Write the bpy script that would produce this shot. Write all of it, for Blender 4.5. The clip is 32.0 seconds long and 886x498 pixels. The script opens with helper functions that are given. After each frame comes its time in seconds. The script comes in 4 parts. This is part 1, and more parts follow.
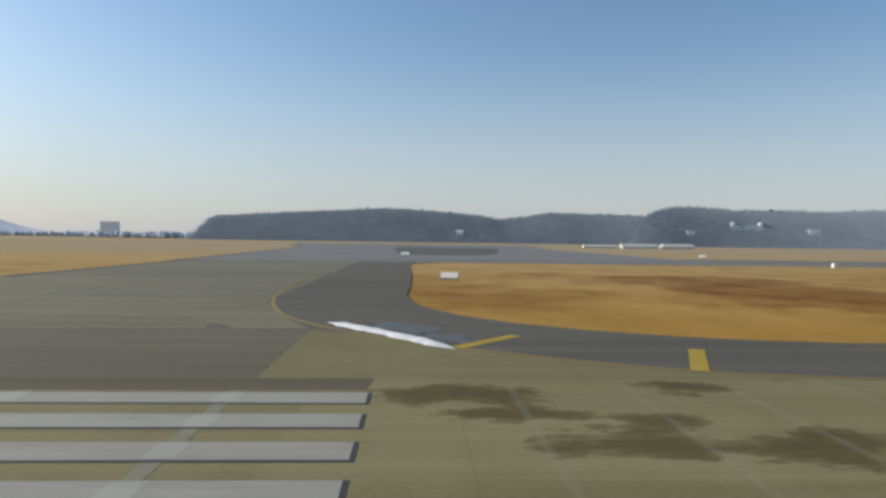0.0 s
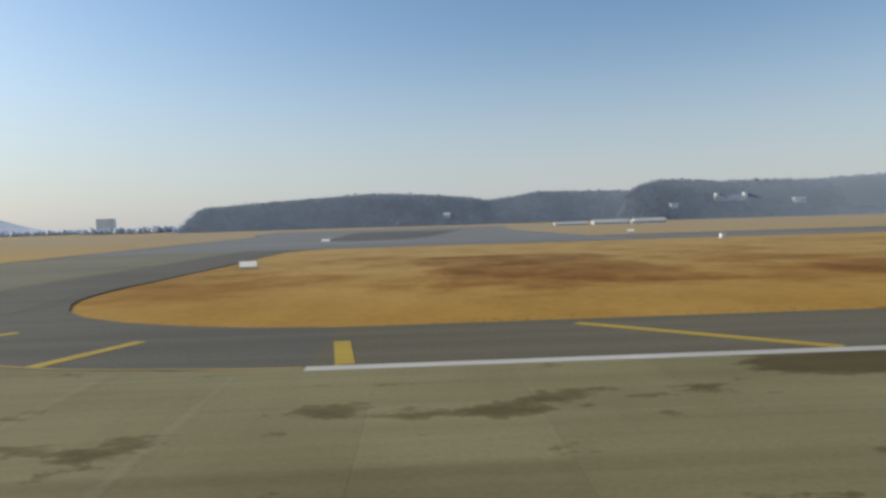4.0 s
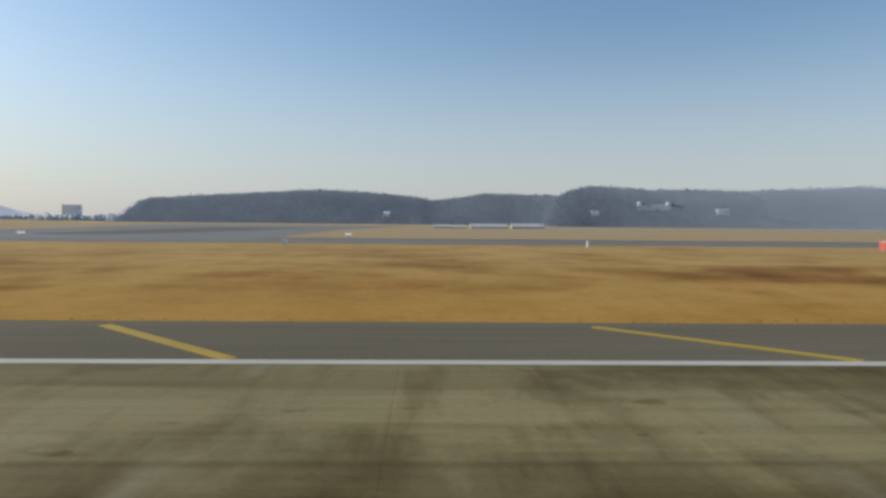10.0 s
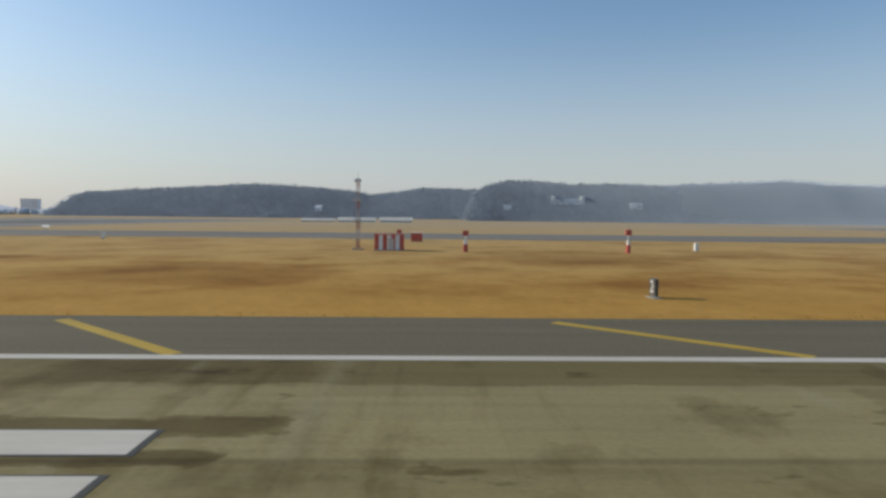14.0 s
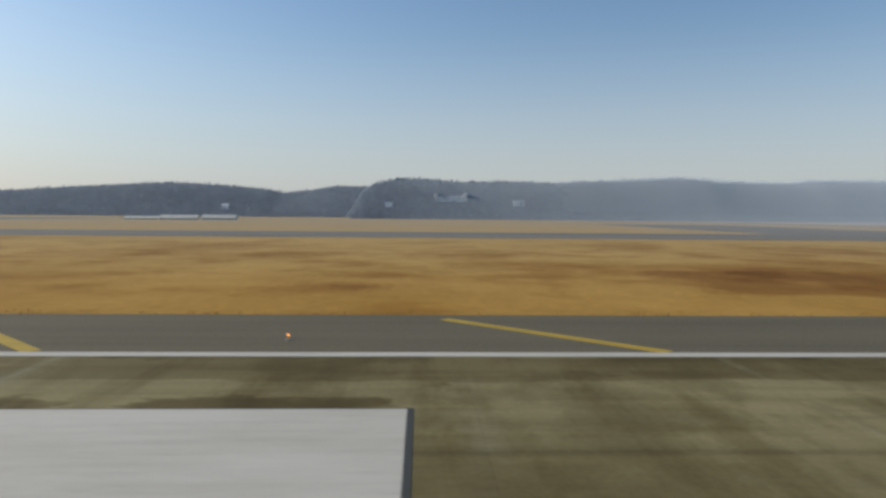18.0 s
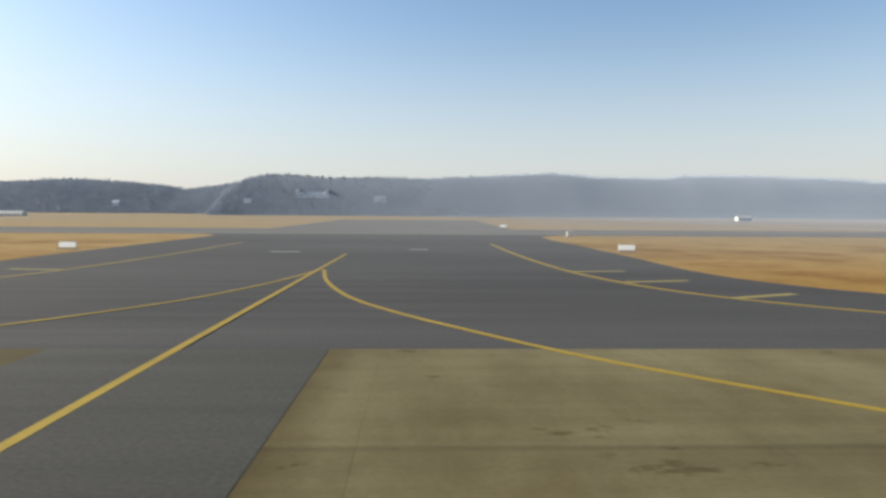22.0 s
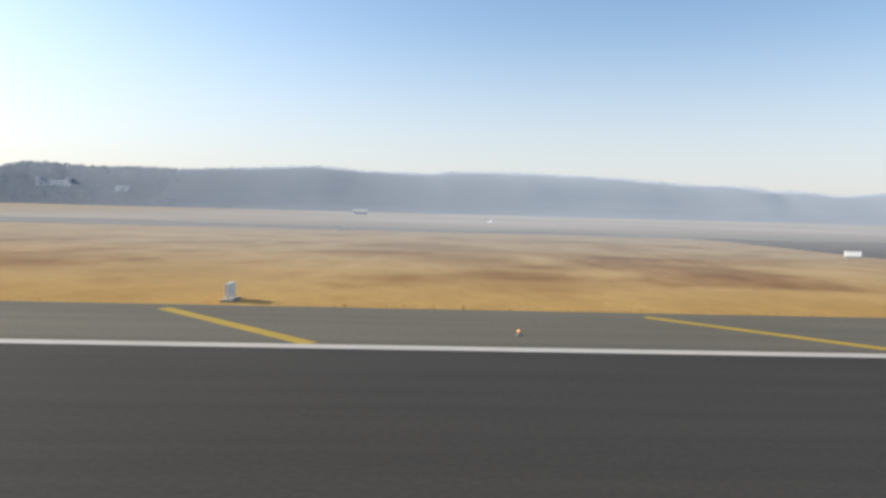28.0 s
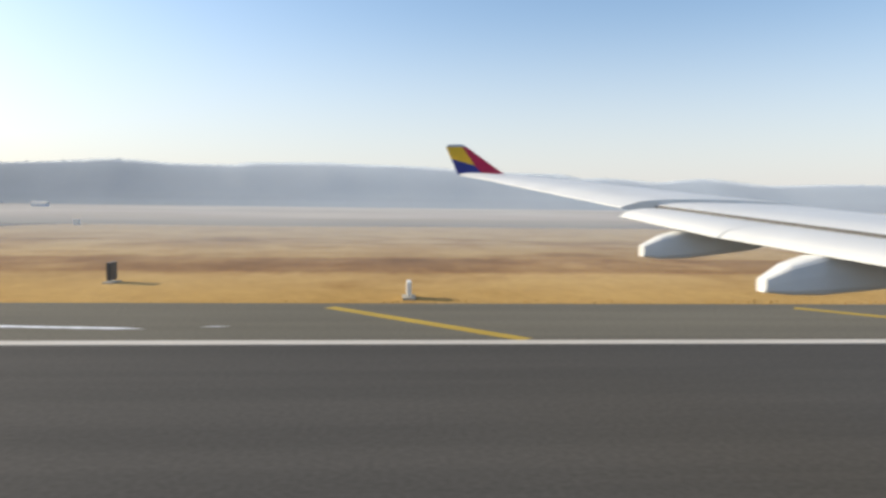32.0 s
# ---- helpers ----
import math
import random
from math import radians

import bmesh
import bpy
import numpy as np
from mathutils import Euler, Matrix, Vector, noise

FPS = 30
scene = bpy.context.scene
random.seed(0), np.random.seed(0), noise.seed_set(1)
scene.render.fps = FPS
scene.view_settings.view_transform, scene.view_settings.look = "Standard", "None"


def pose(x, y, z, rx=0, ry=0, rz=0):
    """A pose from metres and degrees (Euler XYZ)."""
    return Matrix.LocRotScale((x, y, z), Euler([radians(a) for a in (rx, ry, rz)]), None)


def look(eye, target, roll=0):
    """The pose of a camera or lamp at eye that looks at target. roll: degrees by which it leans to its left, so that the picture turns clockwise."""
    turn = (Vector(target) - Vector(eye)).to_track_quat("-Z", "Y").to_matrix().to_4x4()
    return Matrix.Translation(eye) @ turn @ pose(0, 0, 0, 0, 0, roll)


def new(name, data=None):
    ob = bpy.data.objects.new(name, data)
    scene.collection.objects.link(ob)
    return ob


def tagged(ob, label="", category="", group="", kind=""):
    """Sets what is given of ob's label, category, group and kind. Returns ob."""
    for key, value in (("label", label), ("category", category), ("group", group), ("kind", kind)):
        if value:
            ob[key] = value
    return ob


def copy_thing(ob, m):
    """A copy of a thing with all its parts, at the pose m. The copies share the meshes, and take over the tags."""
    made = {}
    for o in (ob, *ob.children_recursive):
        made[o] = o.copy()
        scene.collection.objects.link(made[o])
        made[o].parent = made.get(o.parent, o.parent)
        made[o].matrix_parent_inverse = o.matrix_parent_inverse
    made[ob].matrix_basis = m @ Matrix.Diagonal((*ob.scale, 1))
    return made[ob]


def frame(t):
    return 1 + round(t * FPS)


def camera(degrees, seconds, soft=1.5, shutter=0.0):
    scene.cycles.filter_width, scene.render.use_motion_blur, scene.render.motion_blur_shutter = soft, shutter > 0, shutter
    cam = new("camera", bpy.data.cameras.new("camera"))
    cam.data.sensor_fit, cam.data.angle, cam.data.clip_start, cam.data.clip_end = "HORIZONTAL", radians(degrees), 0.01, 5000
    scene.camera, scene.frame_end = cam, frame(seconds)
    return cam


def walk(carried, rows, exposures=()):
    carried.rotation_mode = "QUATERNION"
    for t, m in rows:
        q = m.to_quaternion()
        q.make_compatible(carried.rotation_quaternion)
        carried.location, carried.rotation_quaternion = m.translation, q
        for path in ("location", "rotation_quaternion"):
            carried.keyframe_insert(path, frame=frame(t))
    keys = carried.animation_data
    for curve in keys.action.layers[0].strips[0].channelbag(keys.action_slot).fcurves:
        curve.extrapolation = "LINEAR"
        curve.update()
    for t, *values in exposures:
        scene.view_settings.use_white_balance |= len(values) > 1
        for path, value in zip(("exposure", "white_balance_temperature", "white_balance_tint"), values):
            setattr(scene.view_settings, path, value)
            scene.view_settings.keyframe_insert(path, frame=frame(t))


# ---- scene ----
# The runway runs along +X, the airfield lies towards +Y. The plan is laid out in
# plan units; S turns them into scene metres.
S = 0.62
EYE = 5.97

cam = camera(66.3, 32.0, soft=3.0, shutter=0.05)
ROWS = [
    (0.0, -49.47, 0.06, 89.14, -0.76, -2.57), (0.5, -47.35, 0.08, 88.96, -0.33, -2.44), (1.0, -44.74, 0.10, 88.96, -0.01, -2.34),
    (1.5, -41.69, 0.12, 88.73, -0.17, -2.23), (2.0, -38.14, 0.14, 88.34, -0.10, -2.05), (2.5, -34.08, 0.17, 88.07, 0.40, -2.17),
    (3.0, -29.42, 0.19, 87.83, 1.29, -2.05), (3.5, -24.21, 0.20, 87.68, 1.95, -2.17), (5.5, 1.84, 0.36, 87.77, -0.20, -1.15),
    (6.0, 9.55, 0.46, 87.68, -0.45, -1.17), (6.5, 17.82, 0.42, 87.89, -0.09, -1.50), (7.0, 26.74, 0.34, 87.89, -0.10, -1.63),
    (7.5, 36.16, 0.24, 87.84, -0.23, -1.86), (8.0, 45.85, 0.34, 87.77, -0.27, -1.70), (8.5, 56.17, 0.39, 87.81, -0.32, -1.64),
    (9.0, 67.12, 0.53, 87.70, -0.49, -1.58), (9.5, 78.66, 0.34, 87.66, -0.44, -1.40), (10.0, 90.71, 0.10, 87.62, -0.51, -1.54),
    (10.5, 103.04, 0.24, 87.56, -0.66, -1.23), (11.0, 115.89, 0.26, 87.47, -1.05, -1.31), (11.5, 129.10, 0.28, 87.32, -1.48, -1.33),
    (12.0, 142.76, 0.29, 87.28, -1.04, -1.40), (12.5, 157.04, 0.31, 87.18, -1.01, -1.43), (13.0, 171.90, 0.34, 87.14, -1.24, -1.30),
    (13.5, 187.21, 0.32, 87.20, -0.80, -1.42), (14.0, 203.03, 0.32, 87.19, -0.58, -1.46), (14.5, 219.30, 0.20, 87.18, -0.94, -1.61),
    (15.0, 236.10, 0.11, 87.09, -1.16, -1.60), (15.5, 253.45, 0.01, 87.11, -0.96, -1.77), (17.5, 326.88, -0.13, 87.15, -0.60, -1.92),
    (18.0, 346.49, -0.16, 87.08, -0.45, -1.85), (18.5, 366.55, -0.17, 87.25, -0.87, -1.87), (19.0, 387.02, -0.20, 87.24, -0.85, -1.93),
    (19.5, 407.96, -0.24, 87.15, -0.46, -1.84), (20.0, 429.41, -0.24, 87.17, -0.45, -1.77), (20.5, 451.49, -0.24, 87.02, -0.65, -1.91),
    (21.0, 474.06, -0.25, 87.13, -0.25, -1.76), (21.5, 497.01, -0.25, 86.55, -1.36, -1.85), (22.0, 520.30, -0.26, 86.83, -0.39, -1.92),
    (22.5, 543.90, -0.26, 86.73, 0.84, -1.95), (23.0, 567.85, -0.27, 86.70, -0.04, -2.30), (23.5, 592.21, -0.28, 86.51, -0.19, -2.58),
    (24.0, 617.00, -0.21, 86.00, -0.53, -2.13), (24.5, 642.20, -0.21, 85.89, -1.01, -1.78), (26.5, 747.26, -0.22, 86.59, -0.54, -1.86),
    (27.0, 774.67, -0.25, 86.68, -1.19, -1.69), (27.5, 802.38, -0.25, 86.86, -1.28, -1.82), (28.0, 830.18, -0.25, 86.62, -1.49, -2.46),
    (28.5, 857.92, -0.27, 86.66, -0.56, -2.35), (29.0, 886.01, -0.27, 86.86, -0.21, -2.53), (29.5, 914.61, -0.29, 86.60, -0.15, -2.41),
    (30.0, 943.80, -0.32, 86.69, -0.12, -2.17), (30.5, 973.55, -0.34, 86.32, -0.40, -2.72), (31.0, 1003.83, -0.37, 86.15, -0.58, -3.27),
    (31.5, 1034.60, -0.36, 86.10, -0.72, -3.81), (32.0, 1065.80, -0.35, 86.16, -0.69, -3.87),
]
walk(cam, [(t, pose(x * S, y * S, EYE * S, rx, ry, rz)) for t, x, y, rx, ry, rz in ROWS],
     exposures=[(0, 0.1, 6500, 6), (9, 0.06, 6500, 6), (15, 0.03, 6500, 6), (20, 0.0, 6500, 7), (21, 0.08, 6600, 7), (22, 0.43, 6800, 8), (24, 0.55, 6750, 10),
                (26.5, 0.45, 6500, 9), (27.1, 0.51, 6500, 9), (28, 0.61, 6750, 10), (29, 0.6, 6700, 10), (32, 0.64, 6950, 10)])

# ---- light ----
world = bpy.data.worlds.new("world")
scene.world = world
world.use_nodes = True
wn = world.node_tree
sky = wn.nodes.new("ShaderNodeTexSky")
sky.sky_type = 'NISHITA'
sky.sun_disc = False
sky.sun_elevation = radians(22)
sky.sun_rotation = radians(-75)
sky.air_density = 1.0
sky.dust_density = 1.3
sky.ozone_density = 3.0
wn.links.new(sky.outputs[0], wn.nodes["Background"].inputs[0])
wn.nodes["Background"].inputs[1].default_value = 0.14
# winter haze lying all round the horizon
haze = wn.nodes.new("ShaderNodeBackground")
haze.inputs[0].default_value = (0.53, 0.535, 0.575, 1)
way = wn.nodes.new("ShaderNodeTexCoord")
height = wn.nodes.new("ShaderNodeSeparateXYZ")
wn.links.new(way.outputs["Generated"], height.inputs[0])
thin = wn.nodes.new("ShaderNodeMapRange")
thin.interpolation_type = 'SMOOTHSTEP'
thin.inputs["From Min"].default_value, thin.inputs["From Max"].default_value = -0.02, 0.3
thin.inputs["To Min"].default_value, thin.inputs["To Max"].default_value = 0.76, 0.0
wn.links.new(height.outputs["Z"], thin.inputs["Value"])
both = wn.nodes.new("ShaderNodeMixShader")
wn.links.new(thin.outputs[0], both.inputs[0])
wn.links.new(wn.nodes["Background"].outputs[0], both.inputs[1])
wn.links.new(haze.outputs[0], both.inputs[2])
wn.links.new(both.outputs[0], wn.nodes["World Output"].inputs[0])
sun = new("sun", bpy.data.lights.new("sun", 'SUN'))
sun.data.energy = 3.5
sun.data.angle = radians(0.6)
sun.data.color = (1.0, 0.9, 0.74)
sun.matrix_world = look((0, 0, 0), (0.9, -0.24, -0.376))


# ---- materials ----
def socket(nt, kind, **kw):
    n = nt.nodes.new(kind)
    for k, v in kw.items():
        if k in n.inputs:
            n.inputs[k].default_value = v
    return n


def ramp(nt, src, stops):
    r = nt.nodes.new("ShaderNodeValToRGB")
    r.color_ramp.elements[0].position, r.color_ramp.elements[0].color = stops[0][0], (*stops[0][1], 1)
    r.color_ramp.elements[1].position, r.color_ramp.elements[1].color = stops[-1][0], (*stops[-1][1], 1)
    for p, col in stops[1:-1]:
        r.color_ramp.elements.new(p).color = (*col, 1)
    nt.links.new(src, r.inputs[0])
    return r.outputs[0]


def mixed(nt, kind, fac, a, b):
    m = nt.nodes.new("ShaderNodeMix")
    m.data_type, m.blend_type = 'RGBA', kind
    for sock, v in ((m.inputs[0], fac), (m.inputs[6], a), (m.inputs[7], b)):
        if isinstance(v, (int, float)):
            sock.default_value = v
        elif isinstance(v, tuple):
            sock.default_value = (*v, 1)
        else:
            nt.links.new(v, sock)
    return m.outputs[2]


def noise_at(nt, scale, stretch=(1, 1, 1), detail=5, rough=0.55, shift=0.0):
    tc = nt.nodes.new("ShaderNodeNewGeometry")
    mp = nt.nodes.new("ShaderNodeMapping")
    mp.inputs["Scale"].default_value = [a / S for a in stretch]
    mp.inputs["Location"].default_value = (shift, shift * 0.7, 0)
    nt.links.new(tc.outputs["Position"], mp.inputs[0])
    n = socket(nt, "ShaderNodeTexNoise", Scale=scale, Detail=detail, Roughness=rough)
    nt.links.new(mp.outputs[0], n.inputs["Vector"])
    return n.outputs["Fac"]


def material(name, rough=0.9, metal=0.0):
    m = bpy.data.materials.new(name)
    m.use_nodes = True
    b = m.node_tree.nodes["Principled BSDF"]
    b.inputs["Roughness"].default_value = rough
    b.inputs["Metallic"].default_value = metal
    return m, m.node_tree, b


def bumped(nt, b, src, strength, dist=0.02):
    k = nt.nodes.new("ShaderNodeBump")
    k.inputs["Strength"].default_value = strength
    k.inputs["Distance"].default_value = dist
    nt.links.new(src, k.inputs["Height"])
    nt.links.new(k.outputs[0], b.inputs["Normal"])


def plain(name, col, rough=0.6, metal=0.0, var=0.15, scale=3.0):
    """Paint, metal or board with slight soiling."""
    m, nt, b = material(name, rough, metal)
    dark = tuple(c * (1 - var) for c in col)
    light = tuple(min(1, c * (1 + var * 0.6)) for c in col)
    nt.links.new(ramp(nt, noise_at(nt, scale), [(0.3, dark), (0.7, light)]), b.inputs["Base Color"])
    bumped(nt, b, noise_at(nt, scale * 8), 0.08)
    return m


def asphalt(name, dark, light, big=0.05, lanes=()):
    m, nt, b = material(name, 0.92)
    base = ramp(nt, noise_at(nt, big, (0.35, 1, 1)), [(0.3, dark), (0.7, light)])
    fine = ramp(nt, noise_at(nt, 6.0, detail=3), [(0.3, (0.8, 0.8, 0.8)), (0.7, (1.1, 1.1, 1.1))])
    streak = ramp(nt, noise_at(nt, 0.5, (0.04, 1, 1), 3), [(0.35, (0.88, 0.88, 0.88)), (0.65, (1.06, 1.05, 1.04))])
    c = mixed(nt, 'MULTIPLY', 1.0, base, fine)
    c = mixed(nt, 'MULTIPLY', 1.0, c, streak)
    # some stretches along the runway are darker, the last one lighter
    for x0, soft0, x1, soft1, dim in lanes:
        k = calc(nt, 'MULTIPLY', span(nt, "X", x0 - soft0, x0 + soft0), span(nt, "X", x1 + soft1, x1 - soft1))
        c = mixed(nt, 'MULTIPLY', k, c, (dim, dim * 1.01, dim * 1.03))
    nt.links.new(c, b.inputs["Base Color"])
    bumped(nt, b, noise_at(nt, 25.0, detail=2), 0.3, 0.01)
    b.inputs["Specular IOR Level"].default_value = 0.12
    return m


def span(nt, axis_name, a, b):
    """0 below a, 1 above b along that axis of the plan."""
    g = nt.nodes.new("ShaderNodeNewGeometry")
    x = nt.nodes.new("ShaderNodeSeparateXYZ")
    nt.links.new(g.outputs["Position"], x.inputs[0])
    r = nt.nodes.new("ShaderNodeMapRange")
    r.inputs["From Min"].default_value, r.inputs["From Max"].default_value = a * S, b * S
    nt.links.new(x.outputs[axis_name], r.inputs["Value"])
    return r.outputs[0]


def calc(nt, op, a, b):
    m = nt.nodes.new("ShaderNodeMath")
    m.operation = op
    for sock, v in zip(m.inputs, (a, b)):
        if isinstance(v, (int, float)):
            sock.default_value = v
        else:
            nt.links.new(v, sock)
    return m.outputs[0]


def soft_box(nt, x0, x1, y0, y1, soft=1.7):
    """1 inside that stretch of the plan, fading out at its sides."""
    a = calc(nt, 'MULTIPLY', span(nt, "X", x0 - soft, x0 + soft), span(nt, "X", x1 + soft, x1 - soft))
    b = calc(nt, 'MULTIPLY', span(nt, "Y", y0 - soft * 0.6, y0 + soft * 0.6), span(nt, "Y", y1 + soft * 0.6, y1 - soft * 0.6))
    return calc(nt, 'MULTIPLY', a, b)


def near_joint(nt, axis_name, start, pitch, half):
    """1 on the joints of that pitch, fading to 0 at half a width away."""
    g = nt.nodes.new("ShaderNodeNewGeometry")
    x = nt.nodes.new("ShaderNodeSeparateXYZ")
    nt.links.new(g.outputs["Position"], x.inputs[0])
    d = calc(nt, 'PINGPONG', calc(nt, 'ADD', x.outputs[axis_name], -start * S + 100 * pitch * S), pitch * S / 2)
    wob = calc(nt, 'MULTIPLY', noise_at(nt, 0.9, (1, 1, 1), 4, 0.6, 12.0), half * S * 2)
    r = nt.nodes.new("ShaderNodeMapRange")
    nt.links.new(d, r.inputs["Value"])
    nt.links.new(wob, r.inputs["From Max"])
    r.inputs["To Min"].default_value, r.inputs["To Max"].default_value = 1.0, 0.0
    return r.outputs[0]


# stretches of concrete wetted by melting snow: x0, x1, y0, y1, how far they fade
WET = [(-50, -44.6, 24.3, 28.3), (-48.2, -44, 22.4, 24), (-45, -40, 18.2, 21.4), (-42, -39.6, 20.6, 23.4), (-40.2, -35.1, 17.8, 20.7), (-35.6, -32, 19.2, 20.2),
       (-31.4, -28.2, 18.4, 19.6), (-28, -24.6, 19, 19.8), (-24.8, -22.2, 19.3, 20.8), (-23.4, -20.6, 20.9, 22.6), (-20.6, -14.3, 20.8, 21.7), (-15.4, -7, 22.3, 23.1),
       (-39.6, -36.4, 26.2, 28), (-6, 34, 24.2, 29.5), (44.6, 45.9, 18.6, 19.2), (49.4, 51.6, 18.6, 19.1), (54.6, 56.2, 18.6, 19.1), (56.3, 58.6, 18.6, 19.4), (50.4, 52.2, 24.8, 25.8), (55.8, 58, 25, 26.2), (175.6, 178.8, 18.4, 20.1, 0.8), (176.9, 178.3, 19.6, 20.9, 0.7), (181.6, 184.2, 18.4, 22.4, 0.9),
       (184, 199, 18.4, 20.2, 0.9), (177.2, 198, 16.3, 17.3, 0.6), (296, 335, 20.3, 21.7), (337.6, 346, 19.8, 21.7, 0.9)]
# slab joints scraped pale by the ploughs near the threshold
SCRAPED = (-45.5, -40.75, -36.4, -31.6, -26.1)


def concrete_mat():
    m, nt, b = material("runway concrete", 0.9)
    base = ramp(nt, noise_at(nt, 0.09, (0.6, 1, 1)), [(0.3, (0.228, 0.194, 0.098)), (0.7, (0.286, 0.247, 0.133))])
    info = nt.nodes.new("ShaderNodeObjectInfo")
    slab = ramp(nt, info.outputs["Random"], [(0.0, (0.93, 0.93, 0.91)), (1.0, (1.06, 1.05, 1.04))])
    geo = nt.nodes.new("ShaderNodeNewGeometry")
    piece = ramp(nt, geo.outputs["Random Per Island"], [(0.0, (0.95, 0.95, 0.95)), (1.0, (1.03, 1.03, 1.03))])
    c = mixed(nt, 'MULTIPLY', 1.0, mixed(nt, 'MULTIPLY', 1.0, base, slab), piece)
    # rubber and dirt: few near the threshold, heavy further on, in blotches and smears across the slabs
    clean = calc(nt, 'MULTIPLY', span(nt, "X", 196, 210), span(nt, "X", 300, 270))
    heavy = calc(nt, 'ADD', calc(nt, 'ADD', calc(nt, 'MULTIPLY', span(nt, "X", 55, 90), 0.046), calc(nt, 'MULTIPLY', span(nt, "X", 330, 370), 0.004)), calc(nt, 'MULTIPLY', clean, -0.08))
    st_n = calc(nt, 'ADD', noise_at(nt, 0.16, (0.8, 0.55, 1), 6, 0.6, 3.1), heavy)
    st = ramp(nt, st_n, [(0.52, (1.06, 1.05, 1.02)), (0.57, (0.84, 0.81, 0.74)), (0.68, (0.6, 0.56, 0.47))])
    # the last slabs before the asphalt are evenly brown
    even = calc(nt, 'SUBTRACT', 1.0, calc(nt, 'MULTIPLY', span(nt, "X", 446, 462), 0.8))
    even = calc(nt, 'MULTIPLY', even, calc(nt, 'ADD', calc(nt, 'MULTIPLY', span(nt, "X", 40, 85), 0.8), 0.2))
    c = mixed(nt, 'MULTIPLY', even, c, st)
    cross_n = calc(nt, 'ADD', noise_at(nt, 0.5, (1.0, 0.14, 1), 5, 0.6, 6.3), heavy)
    c = mixed(nt, 'MULTIPLY', calc(nt, 'MULTIPLY', even, 0.8), c, ramp(nt, cross_n, [(0.54, (1, 1, 1)), (0.7, (0.68, 0.64, 0.55))]))
    along_n = calc(nt, 'ADD', noise_at(nt, 0.6, (0.1, 1.0, 1), 5, 0.6, 2.3), heavy)
    c = mixed(nt, 'MULTIPLY', calc(nt, 'MULTIPLY', even, 0.7), c, ramp(nt, along_n, [(0.55, (1, 1, 1)), (0.72, (0.7, 0.66, 0.58))]))
    # grimy strip along the edge line
    edge_n = calc(nt, 'ADD', span(nt, "Y", 22.6, 25.4), calc(nt, 'MULTIPLY', noise_at(nt, 0.3, (0.5, 1, 1), 6, 0.62, 1.7), 0.9))
    grime = ramp(nt, edge_n, [(0.88, (1, 1, 1)), (0.95, (0.76, 0.73, 0.67)), (1.0, (0.66, 0.63, 0.56))])
    c = mixed(nt, 'MULTIPLY', calc(nt, 'MULTIPLY', calc(nt, 'ADD', calc(nt, 'MULTIPLY', span(nt, "X", -20, 30), 0.6), calc(nt, 'MULTIPLY', span(nt, "X", 110, 150), 0.4)), span(nt, "X", 452, 440)), c, grime)
    # dirt washed along the lane joint
    lane = calc(nt, 'MULTIPLY', soft_box(nt, 40, 600, 16.45, 16.62, 0.35), span(nt, "X", 40, 80))
    c = mixed(nt, 'MULTIPLY', calc(nt, 'MULTIPLY', lane, calc(nt, 'MULTIPLY', noise_at(nt, 0.3, (0.15, 1, 1), 4, 0.6, 7.7), 0.85)), c, (0.1, 0.08, 0.05))
    c = mixed(nt, 'MULTIPLY', span(nt, "Y", 16.9, 16.3), c, (0.88, 0.86, 0.83))
    # browner, older concrete by the first exit; lightened past 516 to imitate haze
    old_n = calc(nt, 'ADD', calc(nt, 'MULTIPLY', span(nt, "X", 420, 450), calc(nt, 'ADD', calc(nt, 'MULTIPLY', span(nt, "X", 518, 514), 0.55), 0.45)), calc(nt, 'MULTIPLY', noise_at(nt, 0.25, (1, 0.5, 1), 5, 0.6, 5.1), 0.6))
    c = mixed(nt, 'MULTIPLY', 1.0, c, ramp(nt, old_n, [(0.62, (1, 1, 1)), (0.95, (0.56, 0.51, 0.43))]))
    # pale scraped joints
    far = span(nt, "X", -22, -18)
    worn = ramp(nt, noise_at(nt, 0.11, (1, 1.6, 1), 4, 0.6, 9.0), [(0.44, (0, 0, 0)), (0.56, (1, 1, 1))])
    for ax, start, pitch, half, much in (("X", 34.7, 16.5, 0.75, 0.28), ("X", 29.2, 27.5, 0.4, 0.2)):
        k = calc(nt, 'MULTIPLY', calc(nt, 'MULTIPLY', near_joint(nt, ax, start, pitch, half), calc(nt, 'MULTIPLY', calc(nt, 'MULTIPLY', even, much), far)), worn)
        c = mixed(nt, 'MIX', k, c, (0.33, 0.305, 0.21))
    c = mixed(nt, 'MIX', calc(nt, 'MULTIPLY', soft_box(nt, 430.4, 434.4, 22.6, 27.2, 0.6), 0.7), c, (0.3, 0.275, 0.19))
    scr = soft_box(nt, SCRAPED[0] - 0.1, SCRAPED[0] + 0.1, 6, 27.5, 0.15)
    for x in SCRAPED[1:]:
        scr = calc(nt, 'MAXIMUM', scr, soft_box(nt, x - 0.1, x + 0.1, 6, 27.5, 0.15))
    scr = calc(nt, 'MULTIPLY', scr, calc(nt, 'MULTIPLY', noise_at(nt, 0.7, (1, 0.4, 1), 4, 0.6, 14.0), 0.5))
    # damp stains
    wet = soft_box(nt, *WET[0])
    for w in WET[1:]:
        wet = calc(nt, 'MAXIMUM', wet, soft_box(nt, *w))
    drip = calc(nt, 'ADD', calc(nt, 'MULTIPLY', noise_at(nt, 0.4, (0.55, 1.0, 1), 8, 0.66, 4.4), 3.4), -1.7)
